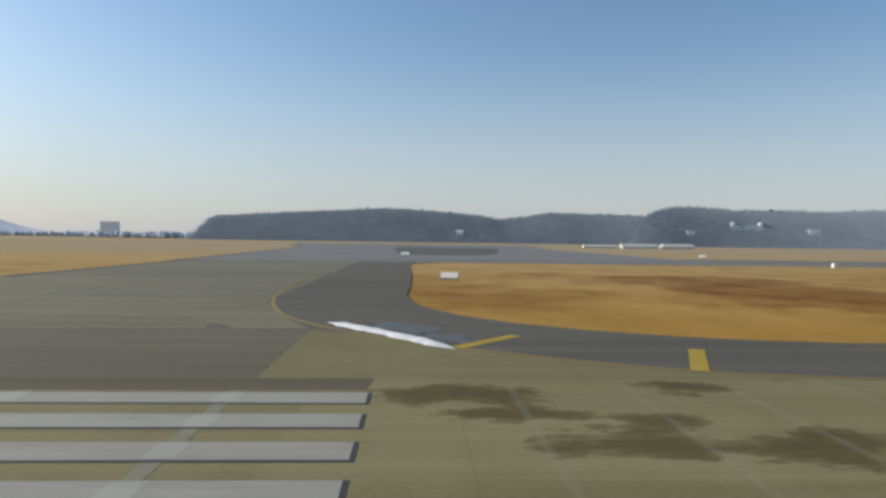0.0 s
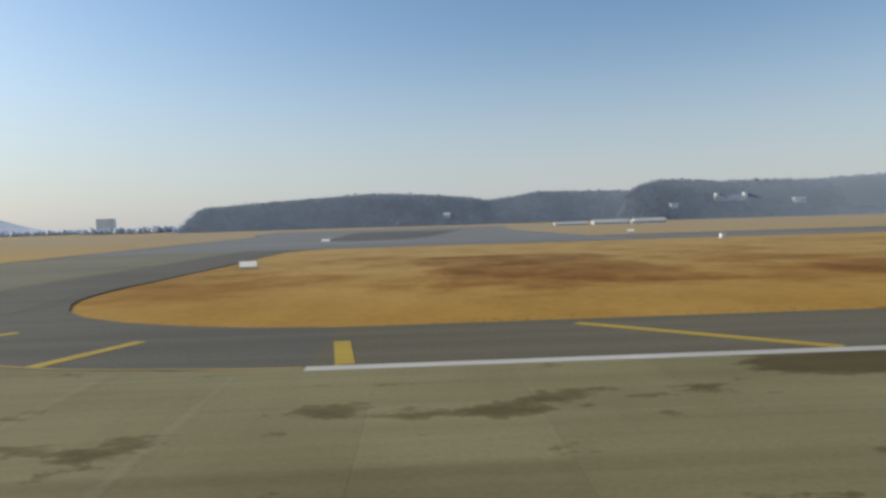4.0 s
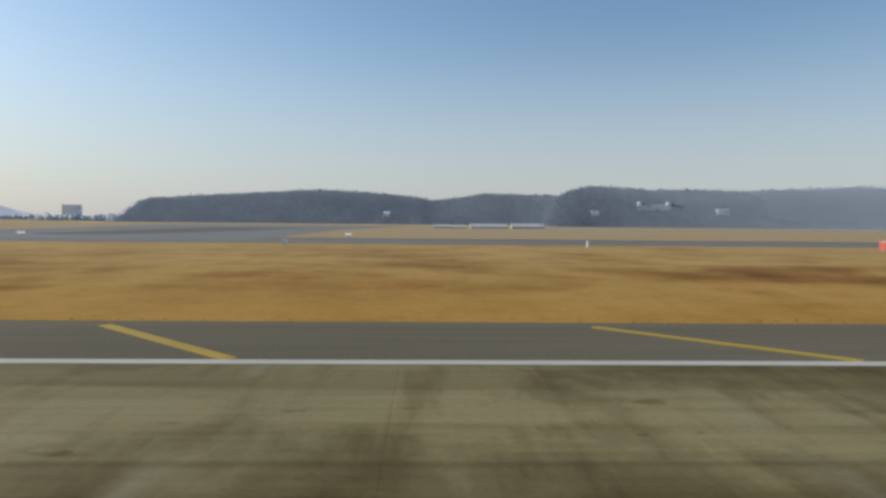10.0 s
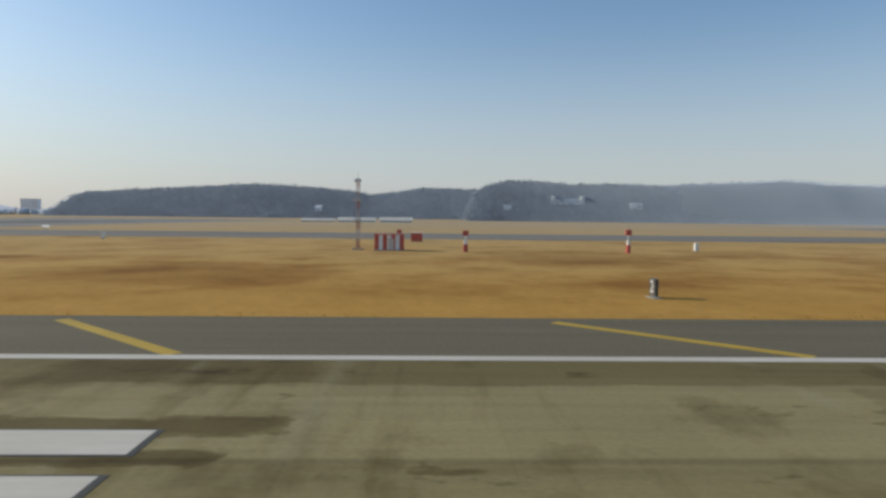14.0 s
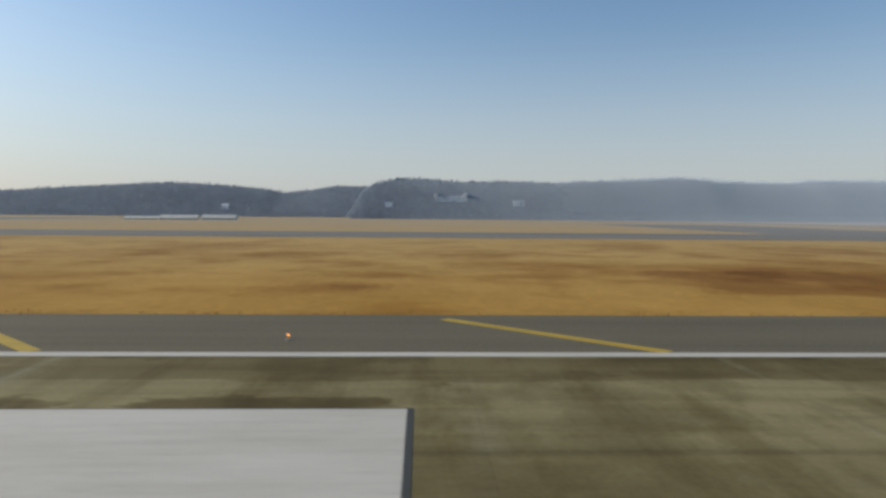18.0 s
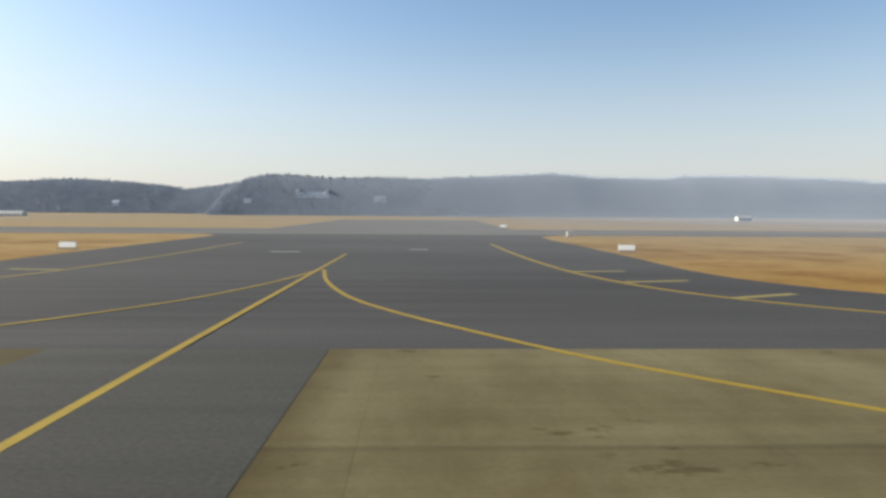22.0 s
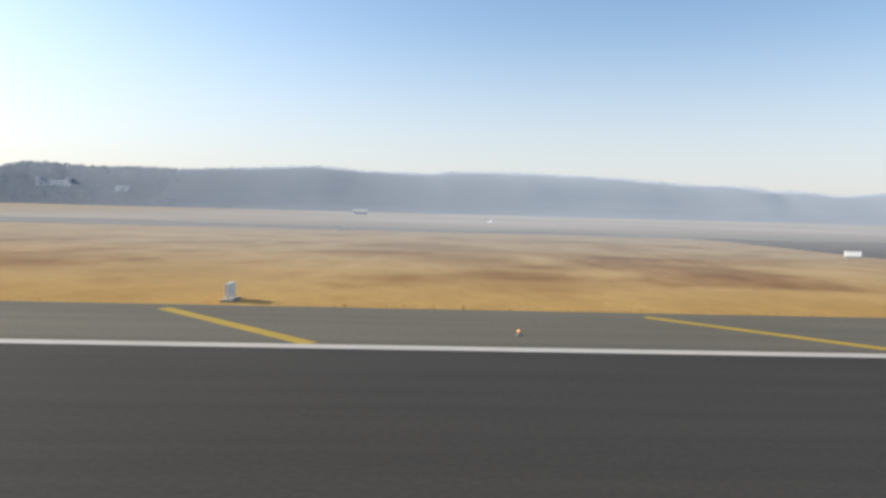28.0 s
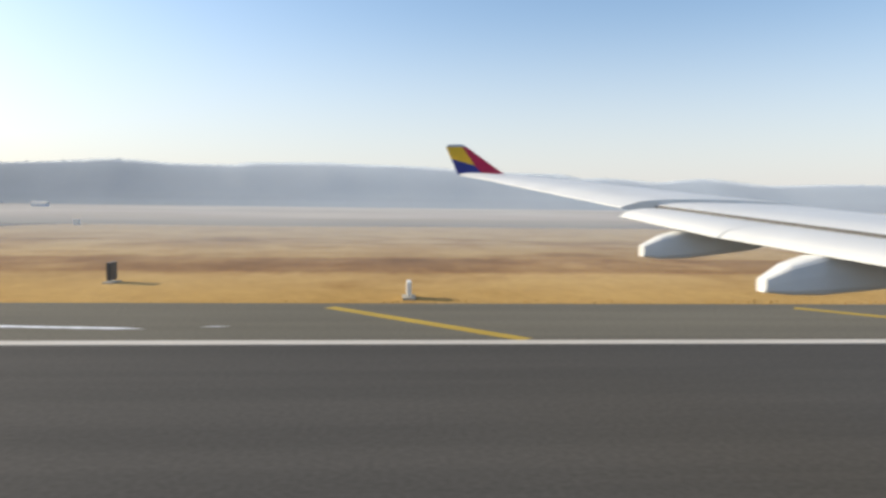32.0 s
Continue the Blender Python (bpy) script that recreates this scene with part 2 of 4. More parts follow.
    wet_n = calc(nt, 'ADD', calc(nt, 'MULTIPLY', wet, 1.05), drip)
    damp = ramp(nt, wet_n, [(0.4, (1, 1, 1)), (0.5, (0.68, 0.65, 0.58)), (0.8, (0.47, 0.43, 0.35))])
    c = mixed(nt, 'MULTIPLY', 1.0, c, damp)
    c = mixed(nt, 'MIX', scr, c, (0.36, 0.335, 0.25))
    fine = ramp(nt, noise_at(nt, 5.0, detail=4), [(0.3, (0.9, 0.9, 0.9)), (0.7, (1.06, 1.06, 1.06))])
    c = mixed(nt, 'MULTIPLY', 1.0, c, fine)
    groove = ramp(nt, noise_at(nt, 1.2, (0.03, 1, 1), 3), [(0.35, (0.92, 0.92, 0.92)), (0.65, (1.04, 1.04, 1.04))])
    nt.links.new(mixed(nt, 'MULTIPLY', 1.0, c, groove), b.inputs["Base Color"])
    bumped(nt, b, noise_at(nt, 20.0, detail=2), 0.2, 0.01)
    b.inputs["Specular IOR Level"].default_value = 0.12
    return m


# burnt patches in the grass: x0, x1, y0, y1
BURNT = [(-20, 14, 60, 118), (22, 41, 60, 82), (-14, 0, 57, 77), (84, 89, 62, 70), (124, 150, 68, 98), (334, 343, 53, 64), (368, 396, 50, 76), (594, 615, 60, 84), (850, 872, 54, 94), (1000, 1140, 57, 76)]


def grass_mat(name, blades=False):
    m, nt, b = material(name, 1.0)
    base = ramp(nt, noise_at(nt, 0.06, (0.9, 0.7, 1), 6, 0.6), [(0.3, (0.385, 0.212, 0.048)), (0.7, (0.525, 0.312, 0.085))])
    # unmown ground beyond the mown strip is patchy and scorched
    wild = calc(nt, 'MULTIPLY', calc(nt, 'MULTIPLY', span(nt, "Y", 47, 60), span(nt, "Y", 190, 110)), 0.13)
    burn_n = calc(nt, 'ADD', noise_at(nt, 0.045, (0.8, 0.7, 1), 6, 0.6, 8.3), wild)
    burn = ramp(nt, burn_n, [(0.6, (1, 1, 1)), (0.68, (0.78, 0.7, 0.64)), (0.78, (0.58, 0.48, 0.43))])
    scar_n = calc(nt, 'ADD', noise_at(nt, 0.13, (0.7, 0.6, 1), 5, 0.6, 5.7), wild)
    scar = ramp(nt, scar_n, [(0.6, (1, 1, 1)), (0.7, (0.8, 0.72, 0.66)), (0.8, (0.58, 0.48, 0.43))])
    # with distance the grass turns greyer and paler, imitating haze by colour
    hazed_grass = ramp(nt, noise_at(nt, 0.02, (0.3, 1, 1), 5), [(0.3, (0.33, 0.257, 0.182)), (0.7, (0.39, 0.31, 0.225))])
    base = mixed(nt, 'MIX', span(nt, "Y", 150, 420), base, hazed_grass)
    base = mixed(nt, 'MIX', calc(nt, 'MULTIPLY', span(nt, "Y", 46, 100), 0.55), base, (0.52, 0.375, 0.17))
    c = mixed(nt, 'MULTIPLY', 1.0, mixed(nt, 'MULTIPLY', 0.7, base, burn), mixed(nt, 'MIX', 0.3, scar, (1.0, 1.0, 1.0)))
    spot = soft_box(nt, *BURNT[0], 5)
    for q in BURNT[1:]:
        spot = calc(nt, 'MAXIMUM', spot, soft_box(nt, *q, 5))
    spot_n = calc(nt, 'ADD', spot, calc(nt, 'ADD', calc(nt, 'MULTIPLY', noise_at(nt, 0.11, (1, 0.6, 1), 7, 0.7, 1.3), 2.4), -1.25))
    c = mixed(nt, 'MULTIPLY', 1.0, c, ramp(nt, spot_n, [(0.5, (1, 1, 1)), (0.75, (0.8, 0.72, 0.7)), (1.0, (0.64, 0.55, 0.54))]))
    rows_n = ramp(nt, noise_at(nt, 0.3, (0.8, 0.5, 1), 5, 0.7, 2.0), [(0.3, (0.92, 0.9, 0.88)), (0.7, (1.05, 1.05, 1.05))])
    c = mixed(nt, 'MULTIPLY', 1.0, c, rows_n)
    tuft = ramp(nt, noise_at(nt, 1.4, (1, 0.6, 1), 4, 0.7), [(0.3, (0.9, 0.89, 0.88)), (0.7, (1.07, 1.07, 1.06))])
    c = mixed(nt, 'MULTIPLY', 1.0, c, tuft)
    # paler and bluer further along: haze put into the grass colour
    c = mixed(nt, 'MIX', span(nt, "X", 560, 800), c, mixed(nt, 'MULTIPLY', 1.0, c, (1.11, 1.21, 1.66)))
    nt.links.new(c, b.inputs["Base Color"])
    b.inputs["Specular IOR Level"].default_value = 0.05
    if blades:
        see_through(nt, b, c, 0.55)
    else:
        bumped(nt, b, noise_at(nt, 3.0, detail=6, rough=0.7), 0.6, 0.1)
    return m


def see_through(nt, b, colour, part_lit):
    """Thin leaves and blades pass light on."""
    tl = nt.nodes.new("ShaderNodeBsdfTranslucent")
    nt.links.new(colour, tl.inputs[0])
    mx = nt.nodes.new("ShaderNodeMixShader")
    mx.inputs[0].default_value = part_lit
    nt.links.new(b.outputs[0], mx.inputs[1])
    nt.links.new(tl.outputs[0], mx.inputs[2])
    nt.links.new(mx.outputs[0], nt.nodes["Material Output"].inputs[0])


def sunward_normal(nt, b, much):
    """Bends the shading normal to one sunlit direction, so surfaces look evenly lit."""
    geo = nt.nodes.new("ShaderNodeNewGeometry")
    soft = nt.nodes.new("ShaderNodeMix")
    soft.data_type = 'VECTOR'
    soft.inputs[0].default_value = much
    nt.links.new(geo.outputs["Normal"], soft.inputs[4])
    soft.inputs[5].default_value = (-0.35, -0.2, 0.9)
    unit = nt.nodes.new("ShaderNodeVectorMath")
    unit.operation = 'NORMALIZE'
    nt.links.new(soft.outputs[1], unit.inputs[0])
    nt.links.new(unit.outputs[0], b.inputs["Normal"])


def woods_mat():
    m, nt, b = material("haze-tinted winter woods", 1.0)
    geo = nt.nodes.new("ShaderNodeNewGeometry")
    # tree tones are lifted to pale grey-blue, which paints haze into their colour
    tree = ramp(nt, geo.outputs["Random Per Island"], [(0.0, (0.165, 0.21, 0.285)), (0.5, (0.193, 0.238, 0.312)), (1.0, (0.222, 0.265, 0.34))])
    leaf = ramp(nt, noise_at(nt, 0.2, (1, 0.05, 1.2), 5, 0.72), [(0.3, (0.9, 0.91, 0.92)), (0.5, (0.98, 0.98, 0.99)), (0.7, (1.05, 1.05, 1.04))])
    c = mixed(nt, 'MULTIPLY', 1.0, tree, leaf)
    # crowns of single trees
    cells = nt.nodes.new("ShaderNodeTexVoronoi")
    cells.inputs["Scale"].default_value = 0.2
    geo2 = nt.nodes.new("ShaderNodeNewGeometry")
    flat = nt.nodes.new("ShaderNodeMapping")
    flat.inputs["Scale"].default_value = (1 / S, 0.05 / S, 1.3 / S)
    nt.links.new(geo2.outputs["Position"], flat.inputs[0])
    nt.links.new(flat.outputs[0], cells.inputs["Vector"])
    crown = ramp(nt, cells.outputs["Distance"], [(0.1, (1.1, 1.09, 1.07)), (0.75, (0.74, 0.76, 0.8))])
    c = mixed(nt, 'MULTIPLY', 0.4, c, crown)
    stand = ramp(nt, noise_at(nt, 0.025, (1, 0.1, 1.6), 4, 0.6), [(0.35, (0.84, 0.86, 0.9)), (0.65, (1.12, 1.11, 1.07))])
    c = mixed(nt, 'MULTIPLY', 1.0, c, stand)
    nt.links.new(c, b.inputs["Base Color"])
    b.inputs["Specular IOR Level"].default_value = 0.0
    sunward_normal(nt, b, 0.7)
    see_through(nt, b, c, 0.5)
    return m


def haze_mat(name, density, thin_tone, pale_tone):
    """Stand-in for haze: a pale matte sheet, seen through by what density leaves."""
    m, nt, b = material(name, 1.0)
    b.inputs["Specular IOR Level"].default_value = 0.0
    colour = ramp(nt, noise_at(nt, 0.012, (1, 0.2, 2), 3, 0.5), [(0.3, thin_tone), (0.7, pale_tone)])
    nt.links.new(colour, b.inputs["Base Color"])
    sunward_normal(nt, b, 1.0)
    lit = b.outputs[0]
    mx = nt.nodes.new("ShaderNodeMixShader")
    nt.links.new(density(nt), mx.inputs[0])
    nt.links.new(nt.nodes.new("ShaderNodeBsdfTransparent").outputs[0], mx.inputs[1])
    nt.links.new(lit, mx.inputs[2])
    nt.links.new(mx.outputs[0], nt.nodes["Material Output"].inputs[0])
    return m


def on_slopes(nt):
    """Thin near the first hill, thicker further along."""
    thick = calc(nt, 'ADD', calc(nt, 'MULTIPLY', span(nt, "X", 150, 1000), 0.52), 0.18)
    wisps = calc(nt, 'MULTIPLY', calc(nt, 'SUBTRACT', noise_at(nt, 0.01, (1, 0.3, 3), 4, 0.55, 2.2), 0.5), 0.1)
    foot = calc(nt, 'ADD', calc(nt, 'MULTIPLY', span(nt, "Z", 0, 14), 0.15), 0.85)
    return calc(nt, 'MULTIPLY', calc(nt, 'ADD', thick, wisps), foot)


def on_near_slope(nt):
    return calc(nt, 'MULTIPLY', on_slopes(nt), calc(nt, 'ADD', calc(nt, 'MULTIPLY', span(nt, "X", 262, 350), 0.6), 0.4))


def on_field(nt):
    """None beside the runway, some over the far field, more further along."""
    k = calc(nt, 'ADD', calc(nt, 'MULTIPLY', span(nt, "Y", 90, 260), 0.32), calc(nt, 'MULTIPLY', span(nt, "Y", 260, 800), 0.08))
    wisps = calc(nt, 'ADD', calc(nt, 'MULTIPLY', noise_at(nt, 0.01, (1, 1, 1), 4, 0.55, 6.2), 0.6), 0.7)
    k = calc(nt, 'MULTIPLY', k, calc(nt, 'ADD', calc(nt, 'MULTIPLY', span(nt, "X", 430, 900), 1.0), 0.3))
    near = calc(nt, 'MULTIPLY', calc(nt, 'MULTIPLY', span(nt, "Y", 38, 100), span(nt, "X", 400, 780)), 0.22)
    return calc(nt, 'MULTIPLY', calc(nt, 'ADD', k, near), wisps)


def paint_mat(name, col, worn=0.5):
    m, nt, b = material(name, 0.75)
    c = ramp(nt, noise_at(nt, 2.2, (0.07, 1, 1), 6, 0.7), [(0.25, tuple(v * worn for v in col)), (0.42, tuple(v * 0.92 for v in col)), (0.75, col)])
    grit = ramp(nt, noise_at(nt, 0.4, (0.3, 1, 1), 6, 0.7, 3.0), [(0.3, (0.82, 0.81, 0.78)), (0.6, (1, 1, 1))])
    c = mixed(nt, 'MULTIPLY', 1.0, c, grit)
    nt.links.new(c, b.inputs["Base Color"])
    bumped(nt, b, noise_at(nt, 20.0, detail=2), 0.15, 0.01)
    return m


M_CONC = concrete_mat()
M_JOINT = plain("joint filler", (0.24, 0.218, 0.145), 0.9)
M_SHOULDER = asphalt("weathered asphalt", (0.142, 0.123, 0.083), (0.181, 0.158, 0.109))
M_ENTRY = asphalt("grey entry asphalt", (0.128, 0.117, 0.096), (0.168, 0.155, 0.128))
M_SHOULDER_FAR = asphalt("grey weathered asphalt", (0.142, 0.13, 0.1), (0.185, 0.17, 0.132))
# first exit's asphalt is paled to imitate haze and flare
M_TAXI = asphalt("new asphalt", (0.088, 0.083, 0.077), (0.122, 0.115, 0.106))
M_CROSS = asphalt("patched asphalt", (0.088, 0.084, 0.073), (0.124, 0.118, 0.1))
M_RUNASPH = asphalt("dark runway asphalt", (0.056, 0.052, 0.046), (0.074, 0.069, 0.06), lanes=((546, 8, 783, 14, 0.66), (632, 30, 783, 14, 0.62), (990, 1, 1024, 12, 0.68), (1024, 12, 2600, 1, 1.28)))
M_TAXI_NEW = asphalt("black taxiway asphalt", (0.045, 0.043, 0.04), (0.062, 0.059, 0.055))
M_OVERLAY = asphalt("fresh asphalt overlay", (0.036, 0.0345, 0.032), (0.05, 0.048, 0.044))
M_APRON = asphalt("old taxiway asphalt", (0.19, 0.188, 0.182), (0.255, 0.25, 0.24), 0.03)
M_PARALLEL = asphalt("grey brown taxiway asphalt", (0.185, 0.172, 0.15), (0.235, 0.218, 0.19), 0.03)
M_OLD = asphalt("stained old asphalt", (0.18, 0.166, 0.115), (0.25, 0.232, 0.165), 0.04)
M_PATCH = asphalt("old pale concrete", (0.2, 0.182, 0.118), (0.255, 0.233, 0.158), 0.08)
M_OLDDARK = asphalt("dark stained asphalt", (0.142, 0.128, 0.09), (0.192, 0.175, 0.126), 0.06)
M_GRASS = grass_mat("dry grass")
M_BLADES = grass_mat("dry grass blades", True)
M_SCORCH = plain("withered dark grass", (0.05, 0.045, 0.036), 1.0, var=0.4, scale=0.05)
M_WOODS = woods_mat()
M_SLOPEHAZE = haze_mat("haze shell on the woods", on_slopes, (0.405, 0.474, 0.552), (0.43, 0.494, 0.568))
M_NEARHAZE = haze_mat("haze shell on the nearer woods", on_near_slope, (0.405, 0.474, 0.552), (0.43, 0.494, 0.568))
M_GROUNDHAZE = haze_mat("haze sheet on the field", on_field, (0.405, 0.42, 0.44), (0.44, 0.455, 0.47))
M_WHITE = paint_mat("white marking paint", (0.61, 0.562, 0.485), 0.7)
M_WORN = paint_mat("worn white marking paint", (0.4, 0.372, 0.318), 0.5)
M_DULL = paint_mat("dull white marking paint", (0.46, 0.43, 0.375), 0.6)
M_FRESH = paint_mat("cleaner white marking paint", (0.455, 0.428, 0.37), 0.7)
M_YELLOW = paint_mat("yellow marking paint", (0.5, 0.33, 0.022), 0.6)
M_SEAL = paint_mat("pale joint sealant", (0.27, 0.245, 0.165), 0.6)
M_REDPAINT = paint_mat("faded red paint", (0.26, 0.1, 0.075), 0.7)
M_FADED = paint_mat("faded yellow paint", (0.36, 0.235, 0.05), 0.6)
M_CREAM = paint_mat("bleached yellow paint", (0.48, 0.37, 0.1), 0.6)
M_WASHED = paint_mat("worn off yellow paint", (0.2, 0.15, 0.06), 0.6)
M_BLACK = paint_mat("black border paint", (0.055, 0.053, 0.048), 0.7)
M_SNOW = plain("old snow", (0.78, 0.79, 0.8), 0.7, var=0.2, scale=1.5)
M_BOARD = plain("white sign board", (0.76, 0.75, 0.7), 0.5)
M_YBOARD = plain("yellow sign face", (0.75, 0.42, 0.02), 0.45)
M_DARK = plain("black sign face", (0.06, 0.058, 0.055), 0.5)
M_PAD = plain("concrete pad", (0.34, 0.32, 0.27), 0.9)
M_RED = plain("red paint", (0.46, 0.085, 0.06), 0.5)
M_WPAINT = plain("white paint", (0.74, 0.74, 0.72), 0.5)
M_WALL = plain("pale building wall", (0.66, 0.63, 0.56), 0.8, scale=0.3)
M_ROOF = plain("grey roof", (0.2, 0.2, 0.2), 0.8, scale=0.5)
M_METAL = plain("galvanised steel", (0.5, 0.5, 0.5), 0.4, 0.8)


# ---- building helpers ----
def part(name, bm, mat, parent=None, label="", smooth=False):
    bm.transform(Matrix.Scale(S, 4))
    me = bpy.data.meshes.new(name)
    bm.to_mesh(me)
    bm.free()
    me.materials.append(mat)
    if smooth:
        for p in me.polygons:
            p.use_smooth = True
        me.set_sharp_from_angle(angle=radians(38))
    ob = new(name, me)
    if parent is not None:
        ob.parent = parent
    if label:
        ob["label"] = label
    return ob


def empty(name, x, y, z, label, category, group="", rz=0.0):
    ob = new(name)
    ob.empty_display_size = 0.3
    ob.matrix_world = pose(x * S, y * S, z * S, 0, 0, rz)
    return tagged(ob, label, category, group)


def box(bm, x0, x1, y0, y1, z0, z1, bevel=0.0):
    r = bmesh.ops.create_cube(bm, size=1)
    for v in r["verts"]:
        v.co = Vector((x0 + (v.co.x + 0.5) * (x1 - x0), y0 + (v.co.y + 0.5) * (y1 - y0), z0 + (v.co.z + 0.5) * (z1 - z0)))
    if bevel:
        es = list({e for v in r["verts"] for e in v.link_edges})
        bmesh.ops.bevel(bm, geom=es, offset=bevel, segments=2, affect='EDGES', profile=0.6)
    return bm


def boxed(*a, **k):
    return box(bmesh.new(), *a, **k)


def rod(bm, a, b, r0, r1=None, n=8):
    a, b = Vector(a), Vector(b)
    r1 = r0 if r1 is None else r1
    q = (b - a).to_track_quat('Z', 'Y')
    rings = []
    for c, r in ((a, r0), (b, r1)):
        rings.append([bm.verts.new(c + q @ Vector((r * math.cos(2 * math.pi * i / n), r * math.sin(2 * math.pi * i / n), 0))) for i in range(n)])
    for i in range(n):
        bm.faces.new((rings[0][i], rings[0][(i + 1) % n], rings[1][(i + 1) % n], rings[1][i]))
    bm.faces.new(rings[1])
    bm.faces.new(rings[0][::-1])
    return bm


def slab_poly(pts, z, thick=0.3):
    """A slab of that outline with its top at z."""
    bm = bmesh.new()
    vs = [bm.verts.new((x, y, z)) for x, y in pts]
    f = bm.faces.new(vs)
    f.normal_update()
    if f.normal.z < 0:
        f.normal_flip()
    r = bmesh.ops.extrude_face_region(bm, geom=[f])
    low = [v for v in r["geom"] if isinstance(v, bmesh.types.BMVert)]
    bmesh.ops.translate(bm, verts=low, vec=(0, 0, -thick))
    for g in bm.faces:
        g.normal_update()
    bmesh.ops.recalc_face_normals(bm, faces=bm.faces)
    bmesh.ops.triangulate(bm, faces=[g for g in bm.faces if len(g.verts) > 4])
    return bm


def spline(pts, step=2.0):
    """A smooth line through the points (Catmull-Rom)."""
    P = [Vector((*p, 0)) for p in pts]
    P = [P[0] * 2 - P[1]] + P + [P[-1] * 2 - P[-2]]
    out = []
    for i in range(1, len(P) - 2):
        n = max(1, int((P[i + 1] - P[i]).length / step))
        for k in range(n):
            t = k / n
            a, b, c, d = P[i - 1:i + 3]
            out.append(0.5 * (2 * b + (c - a) * t + (2 * a - 5 * b + 4 * c - d) * t * t + (3 * b - a - 3 * c + d) * t ** 3))
    out.append(P[-2])
    return [(v.x, v.y) for v in out]


def stripe(pts, width, z, thick=0.012, bm=None):
    """A painted line of that width along the points."""
    bm = bm or bmesh.new()
    P = [Vector((x, y, 0)) for x, y in pts]
    rows = []
    for i, p in enumerate(P):
        d = (P[min(i + 1, len(P) - 1)] - P[max(i - 1, 0)]).normalized()
        n = Vector((-d.y, d.x, 0)) * width / 2
        rows.append([bm.verts.new((p + s * n) + Vector((0, 0, zz))) for s, zz in ((1, z - thick), (1, z), (-1, z), (-1, z - thick))])
    for a, b in zip(rows, rows[1:]):
        for i in range(3):
            bm.faces.new((a[i], a[i + 1], b[i + 1], b[i]))
    bmesh.ops.recalc_face_normals(bm, faces=bm.faces)
    return bm


def struct(ob, label="", category=""):
    return tagged(ob, label, category, kind="structure")


# ---- ground ----
def ground_height(x, y):
    return -0.10 + 0.05 * noise.noise((x * 0.05, y * 0.05, 0.0)) + 0.02 * noise.noise((x * 0.3, y * 0.3, 4.0))


def axis(near0, near1, far0, far1, step):
    out = list(np.arange(near0, near1 + 0.1, step))
    s, v = step, near1
    while v < far1:
        s *= 1.5
        v += s
        out.append(v)
    s, v = step, near0
    while v > far0:
        s *= 1.5
        v -= s
        out.insert(0, v)
    return out


def build_ground():
    xs, ys = axis(-140, 1180, -7500, 7500, 5.0), axis(36, 180, -7500, 7500, 2.4)
    bm = bmesh.new()
    grid = []
    for y in ys:
        row = []
        for x in xs:
            near = 38 < y < 400
            row.append(bm.verts.new((x, y, ground_height(x, y) if near else -0.12)))
        grid.append(row)
    for j in range(len(ys) - 1):
        for i in range(len(xs) - 1):
            bm.faces.new((grid[j][i], grid[j][i + 1], grid[j + 1][i + 1], grid[j + 1][i]))
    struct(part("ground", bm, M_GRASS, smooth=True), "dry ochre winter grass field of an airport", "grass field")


build_ground()

# outlines of one half of a runway exit, about its centre line
GRASS_HALF = [(82.6, 39.9), (64.8, 40.1), (55.1, 42.4), (45.8, 48.6), (40.3, 57.6), (38.1, 69.5), (38.4, 89.5), (38.4, 118), (38.2, 150), (40, 166), (46, 174.5)]
EDGE_HALF = [(64.4, 28.8), (58, 29.5), (50.8, 31.3), (41.7, 36.9), (33.6, 44.5), (28.6, 52.8), (25.6, 64), (24.2, 77), (23.3, 98), (23, 126)]
MARKS_HALF = [((66.2, 29.1), (65.4, 35)), ((52, 31), (54.4, 37.1)), ((41, 37.2), (45, 42)), ((32, 46.6), (37.8, 49.2)), ((27.6, 57.4), (33.6, 58.8)), ((25.4, 67.4), (30.8, 68.2))]
LEAD_HALF = [(31.4, 12.4), (24.1, 19.6), (19.5, 24.3), (16.1, 28.2), (11.6, 34.7), (8.5, 39.6), (5.1, 46.5), (2.1, 57), (0.2, 68.5)]
LEAD_FAR = [(30.2, 13.7), (26.2, 16.8), (20.8, 21.7), (16.8, 27), (13.8, 31.8), (10, 38), (5, 48), (1.7, 58), (0.3, 68), (-0.3, 76)]
EXITS = (510.4, 942.5)
HALF = 64.6
ENTRY = -88.0


def mirrored(pts, cx, sgn):
    return [(cx + sgn * x, y) for x, y in pts]


